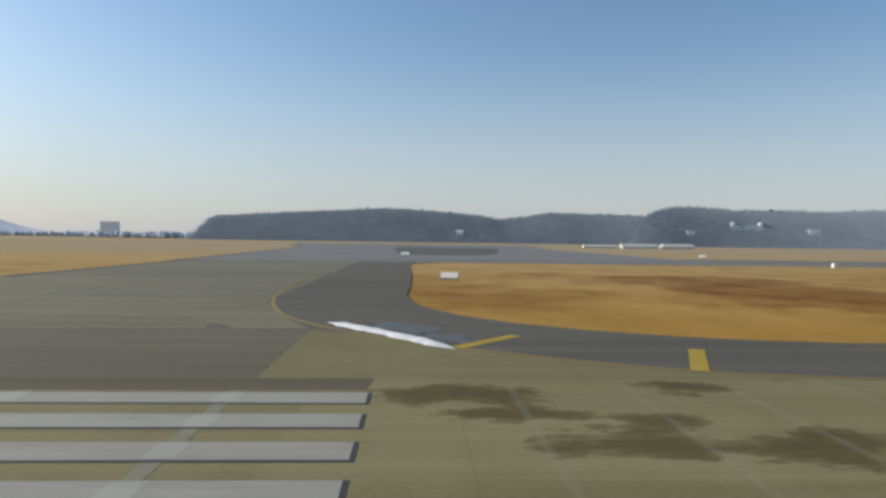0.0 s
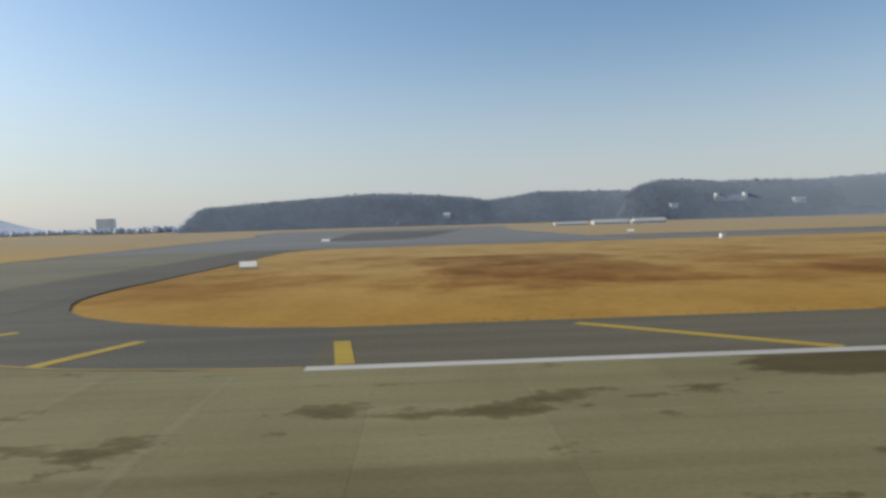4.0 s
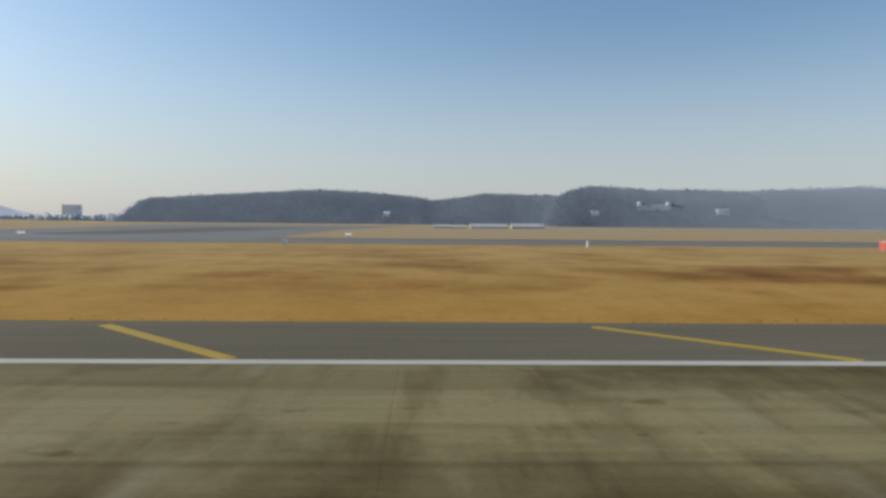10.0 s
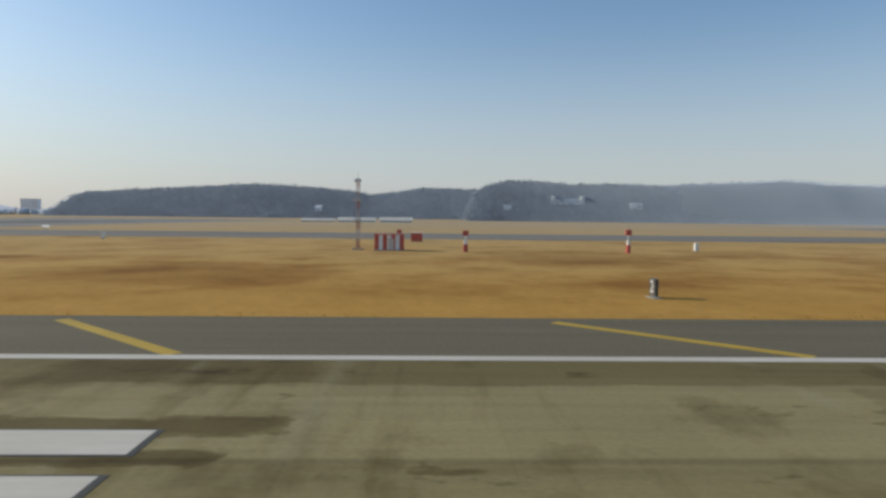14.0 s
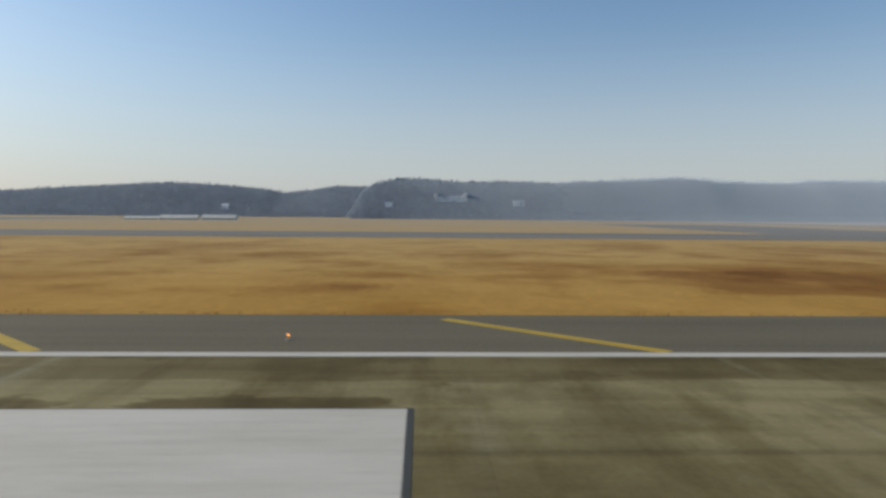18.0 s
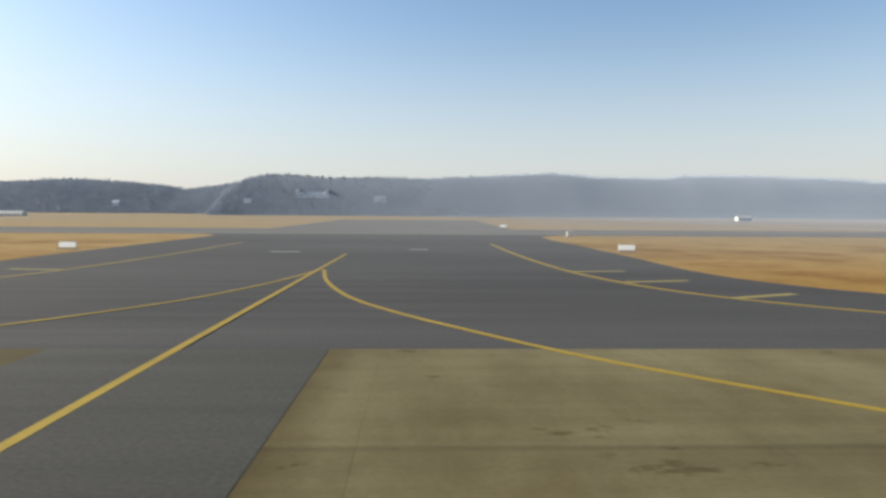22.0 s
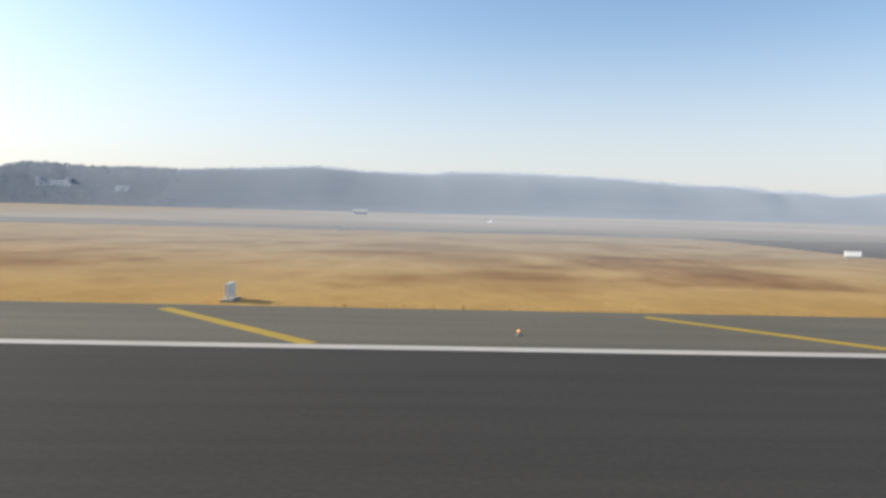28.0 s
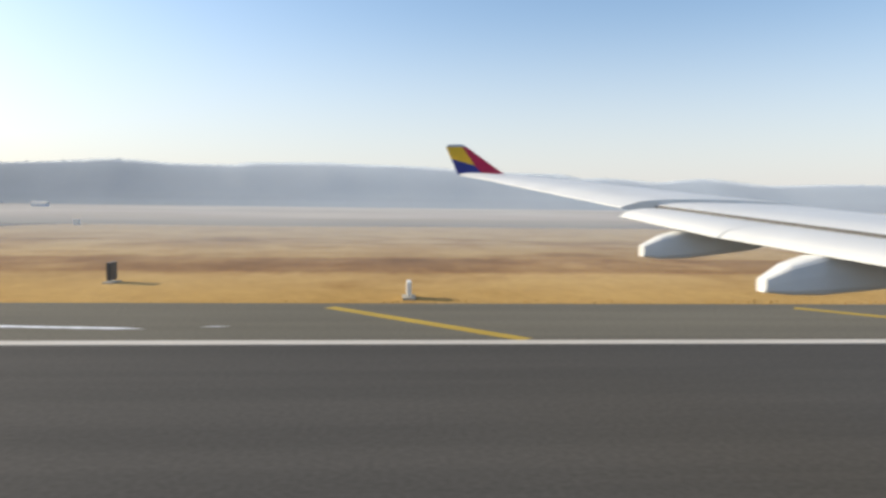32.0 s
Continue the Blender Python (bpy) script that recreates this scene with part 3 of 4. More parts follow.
def pavements():
    struct(part("runway_asphalt", slab_poly([(546.1, -31), (2600, -31), (2600, 28.98), (546.1, 28.98)], 0.0), M_RUNASPH),
           "dark grey resurfaced asphalt runway", "runway")
    struct(part("runway_base", slab_poly([(-700, -31), (546.1, -31), (546.1, 28.98), (-700, 28.98)], -0.03), M_JOINT),
           "olive grey concrete runway bed", "runway")
    for a, b in ((ENTRY + HALF, EXITS[0] - HALF), (EXITS[0] + HALF, EXITS[1] - HALF), (EXITS[1] + HALF, 2600)):
        struct(part("shoulder", slab_poly([(a, 28.98), (b, 28.98), (b, 39.9), (a, 39.9)], -0.01), M_SHOULDER if a < 500 else M_SHOULDER_FAR),
               "weathered brownish grey asphalt runway shoulder", "shoulder")
    for cx in EXITS:
        g = spline(GRASS_HALF, 4)[5:]
        pts = [(cx - HALF, 28.98), (cx + HALF, 28.98), (cx + HALF, 39.9)] + [(cx + x, y) for x, y in g] + [(cx - x, y) for x, y in g[::-1]] + [(cx - HALF, 39.9)]
        struct(part("exit_taxiway", slab_poly(pts, -0.015), M_TAXI if cx < 600 else M_TAXI_NEW), "dark new asphalt runway exit", "taxiway")
    # entry at the threshold: one side is curved, the other opens on a wide pad
    g = [(ENTRY + x, y) for x, y in spline(GRASS_HALF, 4)[5:]]
    struct(part("entry_taxiway", slab_poly([(ENTRY + 25, 28.98), (ENTRY + HALF, 28.98), (ENTRY + HALF, 39.9)] + g + [(ENTRY + 25, 174.5)], -0.015), M_ENTRY),
           "grey asphalt runway entry fillet", "taxiway")
    struct(part("holding_pad", slab_poly([(-700, 28.98), (ENTRY + 25, 28.98), (ENTRY + 25, 174.5), (-107, 174.5), (-105, 155), (-105.5, 96), (-135, 82), (-700, 74)], -0.03), M_OLD),
           "olive grey stained asphalt holding pad", "taxiway")
    struct(part("parallel_taxiway", slab_poly([(40, 174.4), (2600, 174.4), (2600, 231), (40, 231)], -0.035), M_PARALLEL), "long grey parallel taxiway", "taxiway")
    struct(part("apron", slab_poly([(-107, 174.4), (40, 174.4), (40, 231), (39, 420), (52, 560), (70, 690), (-165, 690), (-138, 500), (-117, 420), (-110, 254)], -0.04), M_APRON),
           "wide pale grey asphalt apron", "apron")
    struct(part("cross_taxiway", slab_poly([(470, 230.9), (552, 230.9), (556, 420), (558, 470), (467, 470)], -0.04), M_PARALLEL), "grey taxiway running on towards the hills", "taxiway")
    edge = [(-105.7, 96), (-105.2, 155), (-107.2, 174.5), (-110.2, 254), (-117.2, 420), (-138, 500)]
    struct(part("dark_verge", stripe(edge, 2.2, -0.02), M_SCORCH), "dark withered verge along the old pavement", "verge")


pavements()


# ---- markings ----
def markings():
    for a, b in ((ENTRY + HALF, EXITS[0] - HALF), (EXITS[0] + HALF, EXITS[1] - HALF), (EXITS[1] + HALF, 2600)):
        struct(part("edge_line", stripe([(a, 28.48), (b, 28.48)], 0.86, 0.012), M_WHITE), "worn white runway edge line", "marking")
    for x0, n in ((0.0, 17), (605.9, 10), (1016.68, 20)):
        for k in range(n):
            x = x0 + 27.5 * k
            struct(part("shoulder_stripe", stripe([(x - 9.65, 38.3), (x - 0.05, 29.05)], 0.76, 0.006), M_YELLOW),
                   "faded yellow diagonal shoulder stripe", "marking")
    struct(part("shoulder_stripe", stripe([(871.2, 38.3), (880.8, 29.05)], 0.95, 0.007), M_OVERLAY), "blacked out diagonal shoulder stripe", "marking")
    for cx in EXITS:
        for sg in (1, -1):
            # the first fillet of the second exit is a little tighter
            tight = 1.1 if sg < 0 and cx > 600 else 0.0
            struct(part("taxiway_edge_line", stripe(spline(mirrored([(x - tight, y) for x, y in EDGE_HALF], cx, sg)), 0.5, 0.008), M_YELLOW), "yellow taxiway edge line", "marking")
            for m in MARKS_HALF[1:]:
                struct(part("fillet_stripe", stripe(mirrored([(x - tight * 0.6, y) for x, y in m], cx, sg), 0.85, 0.009), M_CREAM), "pale yellow fillet stripe", "marking")
            struct(part("lead_line", stripe(spline(mirrored(LEAD_HALF if cx < 600 else LEAD_FAR, cx, sg)), 0.37, 0.022), M_YELLOW), "curved yellow lead-on line", "marking")
        struct(part("taxiway_centre_line", stripe([(cx - 0.6, -6), (cx - 0.4, 60), (cx - 0.3, 94)], 0.4, 0.023), M_YELLOW), "straight yellow taxiway centre line", "marking")
    cx = ENTRY
    struct(part("taxiway_edge_line", stripe(spline(mirrored(EDGE_HALF, cx, 1)), 0.28, 0.004), M_FADED), "faint yellow taxiway edge line", "marking")
    for k, m in enumerate(MARKS_HALF):
        struct(part("fillet_stripe", stripe(mirrored(m, cx, 1), 0.85 if k < 3 else 0.4, 0.006), M_YELLOW if k < 3 else M_WASHED), "yellow fillet stripe" if k < 3 else "nearly worn off fillet stripe", "marking")

    def bar(name, x0, x1, y0, y1, label, mat=M_WHITE, rim=(0.16, 0.2, 0.12, 0.1)):
        struct(part("bar_border", slab_poly([(x0 - rim[0], y0 - rim[2]), (x1 + rim[1], y0 - rim[2]), (x1 + rim[1], y1 + rim[3]), (x0 - rim[0], y1 + rim[3])], 0.010, 0.008), M_BLACK), "black border round a white bar", "marking")
        struct(part(name, slab_poly([(x0, y0), (x1, y0), (x1, y1), (x0, y1)], 0.018, 0.008), mat), label, "marking")

    y = 26.15
    for k in range(4):
        bar("threshold_bar", -84, -51.1, y - 1.6, y, "wide worn white runway threshold bar", M_WORN, (0.1, 0.15, 0.18, 0.03))
        y -= 3.15
    for x0, x1 in ((37.5, 58.0), (174.9, 195.7)):
        for y1 in ((18.5, 15.25) if x0 < 100 else (18.85, 15.55)):
            bar("touchdown_bar", x0, x1, y1 - 1.9, y1, "white touchdown zone bar with black border", M_DULL if x0 < 100 else M_WHITE)
    bar("aiming_point", 298.4, 346.1, 11.0, 20.35, "broad white aiming point block")
    y = 26.15
    for k in range(4):
        for x in (-56.2, -64.1):
            struct(part("repainted_joint", stripe([(x - 0.45, y - 0.8), (x + 0.45, y - 0.8)], 1.56, 0.023, 0.008), M_FRESH), "cleaner white paint over a resealed joint", "marking")
        y -= 3.15
    for x in (-56.2, -64.1):
        struct(part("joint_seal", stripe([(x, 8), (x, 26.5)], 0.5, 0.009, 0.006), M_SEAL), "pale sealed joint across the threshold bars", "joint")
    for x0, x1, y, mat, lab in ((932.2, 935.8, 99.1, M_WORN, "short white hold marking on the exit"), (948, 956.4, 96.4, M_REDPAINT, "faded red painted hold marking on the exit"),
                                (498.7, 502.9, 98.4, M_WORN, "short pale hold marking on the exit"), (518.7, 521.6, 105.6, M_WORN, "short pale hold marking on the exit")):
        struct(part("hold_marking", stripe([(x0, y), (x1, y)], 1.5, 0.004), mat), lab, "marking")
    for a, b in (((-52, 77), (-49.2, 48.6)), ((-50.9, 80), (-48.4, 53))):
        struct(part("scrape_mark", stripe([a, b], 0.13, 0.003), M_SHOULDER_FAR), "thin pale scrape on the asphalt", "scrape")
    bar("touchdown_bar", 450, 470.6, 13.0, 15.5, "white touchdown zone bar")


markings()


# ---- hills and woods ----
def profile(table, x):
    return float(np.interp(x, [p[0] for p in table], [p[1] for p in table]))


RIDGE_NEAR = [(258, 0), (272, 36), (285, 48), (316, 55), (370, 53), (400, 50), (460, 52), (533, 50), (560, 52), (640, 55), (690, 58), (712, 57), (760, 53), (860, 52),
              (877, 55), (930, 56), (966, 56.3), (1019, 54.6), (1095, 53), (1165, 48), (1201, 46), (1278, 46), (1312, 39), (1351, 41), (1425, 35), (1492, 42), (1576, 33),
              (1698, 37), (1900, 36), (2100, 32), (2400, 0)]
RIDGE_FAR = [(-412, 0), (-400, 42), (-310, 48), (-100, 60), (-60, 59), (0, 55), (48, 51), (80, 48), (106, 42), (132, 46), (165, 50), (194, 56), (300, 54), (600, 47), (900, 0)]


def ridge_height(table, v, x):
    top = max(0.0, profile(table, x) - 1.9)
    return top * math.sin(min(1.0, v * 1.6) * math.pi / 2) ** 1.15 * (1 if v < 0.65 else 1 - (v - 0.65) / 0.35)


def ridge(name, table, y0, depth, label, seed, per):
    rng = random.Random(seed)
    bm = bmesh.new()
    x0, x1 = table[0][0], table[-1][0]
    xs = np.arange(x0, x1 + 1, 3.0)
    vs = np.linspace(0, 1, 40)
    grid = []
    for v in vs:
        row = []
        for x in xs:
            h = ridge_height(table, v, x)
            roll = 3.0 * noise.noise((x * 0.02, h * 0.05, seed)) + 0.5 * noise.noise((x * 0.12, h * 0.17, seed)) + 0.25 * noise.noise((x * 0.3, h * 0.4, seed))
            row.append(bm.verts.new((x, y0 + v * depth + roll * (h > 1), h + 0.6 * noise.noise((x * 0.2, v * 9, seed)) * (h > 1) - 0.6)))
        grid.append(row)
    for j in range(len(vs) - 1):
        for i in range(len(xs) - 1):
            bm.faces.new((grid[j][i], grid[j][i + 1], grid[j + 1][i + 1], grid[j + 1][i]))
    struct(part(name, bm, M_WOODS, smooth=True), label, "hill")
    # bare crowns: sprays of twigs and last leaves, all in one joined mesh
    verts = []
    gen = np.random.default_rng(seed)
    for v in np.concatenate((np.arange(0.02, 0.44, 0.03), np.arange(0.44, 0.66, 0.031))):
        x = x0 + rng.random() * per
        while x < x1:
            h = ridge_height(table, v, x)
            if h < 0.8:
                x += per
                continue
            r = rng.uniform(2.4, 4.6)
            tall = rng.uniform(0.45, 1.3)
            sink = rng.uniform(0.15, 0.55) if v > 0.5 else rng.uniform(0.5, 0.8) if v > 0.42 else rng.uniform(-0.2, 0.4)
            c = np.array((x, y0 + v * depth + rng.uniform(-2, 2), h - r * tall * sink))
            n = 16
            d = gen.normal(size=(n, 3))
            d /= np.linalg.norm(d, axis=1)[:, None]
            mid = c + d * np.array((r, r, r * tall)) * gen.uniform(0.72, 1.0, (n, 1))
            verts.append((mid[:, None, :] + gen.normal(size=(n, 3, 3)) * 0.34 * r).reshape(-1, 3))
            x += per * rng.uniform(0.5, 1.1)
    verts = np.concatenate(verts)
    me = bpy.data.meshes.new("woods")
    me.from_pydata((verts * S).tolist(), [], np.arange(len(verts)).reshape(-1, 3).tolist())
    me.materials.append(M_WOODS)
    tagged(new("woods", me), "bare winter trees covering the hill, tinted grey-blue for haze", "woods", kind="stuff")


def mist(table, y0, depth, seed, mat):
    """A thin added shell just outside the crowns that imitates haze on the slope."""
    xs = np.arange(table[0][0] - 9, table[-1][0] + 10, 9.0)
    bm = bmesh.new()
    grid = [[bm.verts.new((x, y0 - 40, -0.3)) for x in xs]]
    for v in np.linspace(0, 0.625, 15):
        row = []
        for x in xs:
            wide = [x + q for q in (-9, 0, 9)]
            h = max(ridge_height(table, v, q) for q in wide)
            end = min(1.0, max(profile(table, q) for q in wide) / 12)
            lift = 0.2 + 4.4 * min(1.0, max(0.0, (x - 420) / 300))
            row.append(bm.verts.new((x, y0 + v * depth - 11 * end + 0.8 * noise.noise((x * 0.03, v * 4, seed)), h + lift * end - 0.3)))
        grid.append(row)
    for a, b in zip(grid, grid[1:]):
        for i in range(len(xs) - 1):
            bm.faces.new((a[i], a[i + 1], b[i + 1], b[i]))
    tagged(part("haze_shell", bm, mat, smooth=True), "thin pale shell over the wooded slope, standing in for haze", "mist", kind="stuff")


def field_haze():
    # flat see-through sheet added to imitate haze over the distant ground
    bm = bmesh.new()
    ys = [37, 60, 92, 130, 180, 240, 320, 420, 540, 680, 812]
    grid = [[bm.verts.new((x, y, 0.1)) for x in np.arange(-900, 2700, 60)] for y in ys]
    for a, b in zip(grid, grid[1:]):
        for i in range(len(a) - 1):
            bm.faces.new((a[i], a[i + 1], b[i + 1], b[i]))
    tagged(part("ground_haze", bm, M_GROUNDHAZE), "thin pale sheet over far grass and taxiways, standing in for haze", "mist", kind="stuff")


field_haze()
mist(RIDGE_NEAR, 828, 165, 3, M_NEARHAZE)
mist(RIDGE_FAR, 1090, 220, 5, M_SLOPEHAZE)
ridge("hill_near", RIDGE_NEAR, 828, 165, "long low wooded hill under a winter sky", 3, 5.5)
ridge("hill_far", RIDGE_FAR, 1090, 220, "flat-topped wooded hill under a winter sky", 5, 6.5)


def mountain():
    bm = bmesh.new()
    xs = np.linspace(-4200, -1700, 50)
    rows = []
    for k, f in enumerate((0.0, 0.6, 1.0, 0.0)):
        rows.append([bm.verts.new((x, 3600 + 300 * k, max(0.0, 120 * math.exp(-((x + 2700) / 330) ** 2) + 40 * noise.noise((x * 0.003, 0.5, 0)) * (x < -2000)) * f - 2)) for x in xs])
    for a, b in zip(rows, rows[1:]):
        for i in range(len(xs) - 1):
            bm.faces.new((a[i], a[i + 1], b[i + 1], b[i]))
    struct(part("far_mountain", bm, M_FAR, smooth=True), "distant mountain beyond the plain, paled for haze", "mountain")


# far trees and slopes get pale blue base colours that imitate haze
M_FARWOODS = plain("haze-pale far trees", (0.52, 0.56, 0.62), 1.0, scale=0.02)
M_FAR = plain("haze-pale far slopes", (0.6, 0.64, 0.7), 1.0, scale=0.01)
mountain()


# ---- pavement patches, stains and snow ----
def outline(pts, seed, jag=0.35, step=0.35):
    """The outline with a ragged edge."""
    P = spline(pts + [pts[0]], step)[:-1]
    out = []
    for x, y in P:
        dx = noise.noise((x * 0.45, y * 0.45, seed)) * 1.5 + noise.noise((x * 1.6, y * 1.6, seed + 9)) * 0.8
        dy = noise.noise((x * 0.45, y * 0.45, seed + 4)) * 1.1 + noise.noise((x * 1.6, y * 1.6, seed + 13)) * 0.6
        out.append((x + dx * jag * 2, y + dy * jag * 1.6))
    return out


def patch(name, pts, z, mat, label, category="patch"):
    return struct(part(name, slab_poly(pts, z, 0.02), mat), label, category)


edge0 = [p for p in spline(mirrored(EDGE_HALF, ENTRY, 1)) if p[1] < 44.2 and p[0] < -29.4]
patch("concrete_fillet", [(-29.4, 28.99)] + [(x, y - 0.25) for x, y in edge0] + [(-56, 44), (-56, 28.99)], -0.008, M_CONC, "pale concrete fillet beside the runway entry")
patch("stained_pad", [(-150, 29.0), (-56.02, 29.0), (-56.02, 45.0), (-61, 44.6), (-90, 43), (-150, 42)], -0.007, M_OLDDARK, "darker stained stretch of the old pad")
patch("concrete_patch", [(-61, 44.9), (-56.3, 44.9), (-58.5, 50), (-61.2, 59.8), (-65.6, 68), (-69, 62), (-66.5, 51)], -0.006, M_PATCH, "pale concrete patch in the holding pad")
patch("dark_strip", [(-700, 26.6), (-51.2, 26.6), (-51, 28.9), (-700, 28.9)], 0.006, M_SHOULDER, "dark asphalt strip beyond the threshold bars")
patch("crossing_strip", [(504.0, -31), (516.0, -31), (516.4, 28.95), (504.5, 28.95)], 0.012, M_CROSS, "dark asphalt strip crossing the concrete runway")
patch("dark_overlay", [(877.2, -31), (1007, -31), (1007, 28.95), (878.2, 28.95)], 0.006, M_OVERLAY, "darker asphalt overlay of the runway")
patch("grass_island", outline([(-54, 252), (-36, 246), (-20, 262), (-8, 330), (6, 440), (4, 470), (-40, 478), (-60, 460), (-57, 330)], 4, 1.0, 5), -0.03, M_SCORCH, "low dark grass island in the apron", "grass island")

def snow_bank(pts, width, height, seed):
    rng = random.Random(seed)
    bm = bmesh.new()
    P = [Vector((x, y, 0)) for x, y in spline(pts, 0.5)]
    rows = []
    for i, p in enumerate(P):
        d = (P[min(i + 1, len(P) - 1)] - P[max(i - 1, 0)]).normalized()
        n = Vector((-d.y, d.x, 0))
        taper = min(1.0, (i + 0.2) / 4, (len(P) - 1 - i + 0.2) / 4)
        w = width / 2 * taper * rng.uniform(0.75, 1.2)
        row = []
        for k in range(9):
            a = -1 + k / 4
            h = height * taper * (1 - a * a) * rng.uniform(0.6, 1.15)
            q = p + n * a * w
            row.append(bm.verts.new((q.x, q.y, h - 0.02)))
        rows.append(row)
    for a, b in zip(rows, rows[1:]):
        for k in range(8):
            bm.faces.new((a[k], a[k + 1], b[k + 1], b[k]))
    bmesh.ops.recalc_face_normals(bm, faces=bm.faces)
    return bm


M_SLUSH = plain("grey slush", (0.125, 0.118, 0.105), 0.5, var=0.5, scale=2.5)
for i, pts in enumerate(([(-52, 49.2), (-49.6, 47.8), (-48, 44.4), (-49.4, 42.6), (-51.6, 45.4)], [(-48.6, 43.4), (-46.4, 42), (-45.6, 39.4), (-46.8, 38.6), (-48.4, 40.6)])):
    tagged(part("slush_patch", slab_poly(outline(pts, 60 + i, 0.3), 0.004, 0.012), M_SLUSH), "thin grey slush melting on dark asphalt", "slush", "slush patches beside the snow")
tagged(part("snow_bank", snow_bank([(-55.4, 48.2), (-53, 45.2), (-50, 41.2), (-47, 36.7)], 1.2, 0.2, 1), M_SNOW, smooth=True),
       "low bank of old white snow on asphalt", "snow")
for i, (pts, w) in enumerate((([(1019, 31.3), (1023, 32.0), (1026.7, 32.5)], 0.5), ([(1028.4, 32.5), (1032, 33.0), (1035.3, 33.3)], 0.45), ([(1030.6, 32.2), (1034, 32.6)], 0.25),
                              ([(1036.2, 32.7), (1041, 32.6), (1045.8, 32.5), (1050, 32.1), (1054.6, 31.7)], 0.5), ([(1040, 33.2), (1044, 33.3)], 0.25), ([(1056.1, 32.2), (1058.3, 32.4)], 0.35))):
    tagged(part("snow_strip", snow_bank(pts, w, 0.05, 40 + i), M_SNOW, smooth=True),
           "thin strip of leftover snow on the shoulder", "snow", "snow strips on the shoulder")


# ---- signs, lights and the glide path station ----
def guidance_sign(x, y, face):
    ob = empty("guidance_sign", x, y, -0.1, "white boxed guidance sign on a concrete pad in grass" if face is M_BOARD else "yellow-faced guidance sign on a concrete pad in grass",
               "airfield sign", "guidance signs along the runway")
    part("pad", boxed(-0.42, 0.42, -0.95, 0.95, 0.0, 0.13, bevel=0.02), M_PAD, ob)
    for yy in (-0.55, 0.55):
        part("leg", rod(bmesh.new(), (0, yy, 0.14), (0, yy, 0.36), 0.05), M_METAL, ob)
    cabinet = part("cabinet", boxed(-0.13, 0.13, -0.75, 0.75, 0.28, 1.1, bevel=0.03), M_BOARD, ob)
    part("sign_face", boxed(-0.155, -0.132, -0.68, 0.68, 0.36, 1.02), face, cabinet)
    part("back_panel", boxed(0.132, 0.15, -0.68, 0.68, 0.36, 1.02), M_BOARD, cabinet)
    return ob


for x, y, face in ((38.0, 43.3, M_BOARD), (384.0, 43.2, M_YBOARD), (634.6, 42.9, M_BOARD), (818.8, 42.6, M_YBOARD), (1066.6, 42.8, M_BOARD)):
    guidance_sign(x, y, face)


# a slight glow is added so the shaded panels come out white
M_GLOWPANEL, nt_, b_ = material("white sign panel with added glow", 0.4)
b_.inputs["Base Color"].default_value = (0.85, 0.84, 0.8, 1)
b_.inputs["Emission Color"].default_value = (1.0, 0.97, 0.9, 1)
b_.inputs["Emission Strength"].default_value = 0.3


def hold_sign(x, y, w=2.6):
    ob = empty("board_sign", x, y, -0.1, "low wide white sign board standing in the grass", "airfield sign", "sign boards beside the taxiways")
    part("pad", boxed(-w / 2 - 0.2, w / 2 + 0.2, -0.5, 0.5, 0, 0.1, bevel=0.02), M_PAD, ob)
    for k in (-0.38, 0, 0.38):
        part("leg", rod(bmesh.new(), (k * w, 0, 0.08), (k * w, 0, 0.3), 0.04), M_METAL, ob)
    cab = part("cabinet", boxed(-w / 2, w / 2, -0.12, 0.12, 0.25, 1.1, bevel=0.03), M_BOARD, ob)
    part("trim", boxed(-w / 2 + 0.05, w / 2 - 0.05, -0.135, -0.122, 0.3, 1.05), M_GLOWPANEL, cab, "white sign panel with added glow")


for x, y, w in ((-43.9, 101.4, 2.6), (466.8, 104.5, 2.6), (552.4, 104, 2.6), (899.4, 103.4, 2.7), (984.7, 105.5, 2.6), (-52, 244, 3.0), (62, 256, 2.6), (552, 258, 2.6), (866, 316, 2.0)):
    hold_sign(x, y, w)

M_LAMP, nt_, b_ = material("amber lamp glass", 0.2)
b_.inputs["Base Color"].default_value = (0.8, 0.3, 0.06, 1)
b_.inputs["Emission Color"].default_value = (1.0, 0.36, 0.06, 1)
b_.inputs["Emission Strength"].default_value = 1.6


def edge_light(x):
    ob = empty("runway_edge_light", x, 31.9, 0.0, "small amber elevated runway edge light, lit", "runway light", "runway edge lights")
    part("base_plate", rod(bmesh.new(), (0, 0, -0.02), (0, 0, 0.04), 0.17, 0.16, 12), M_ROOF, ob)
    part("stem", rod(bmesh.new(), (0, 0, 0.03), (0, 0, 0.13), 0.035, 0.035, 8), M_YBOARD, ob)
    part("housing", rod(bmesh.new(), (0, 0, 0.12), (0, 0, 0.18), 0.06, 0.08, 10), M_ROOF, ob)
    part("lens", rod(bmesh.new(), (0, 0, 0.18), (0, 0, 0.26), 0.065, 0.04, 10), M_LAMP, ob)
    return ob


first = edge_light(9.9)
for k in range(1, 20):
    x = 9.9 + 55.06 * k if k < 10 else 14.1 + 54.75 * k
    if 470 < x < 600 or x > 880:
        continue
    copy_thing(first, pose(x * S, 31.9 * S, 0))


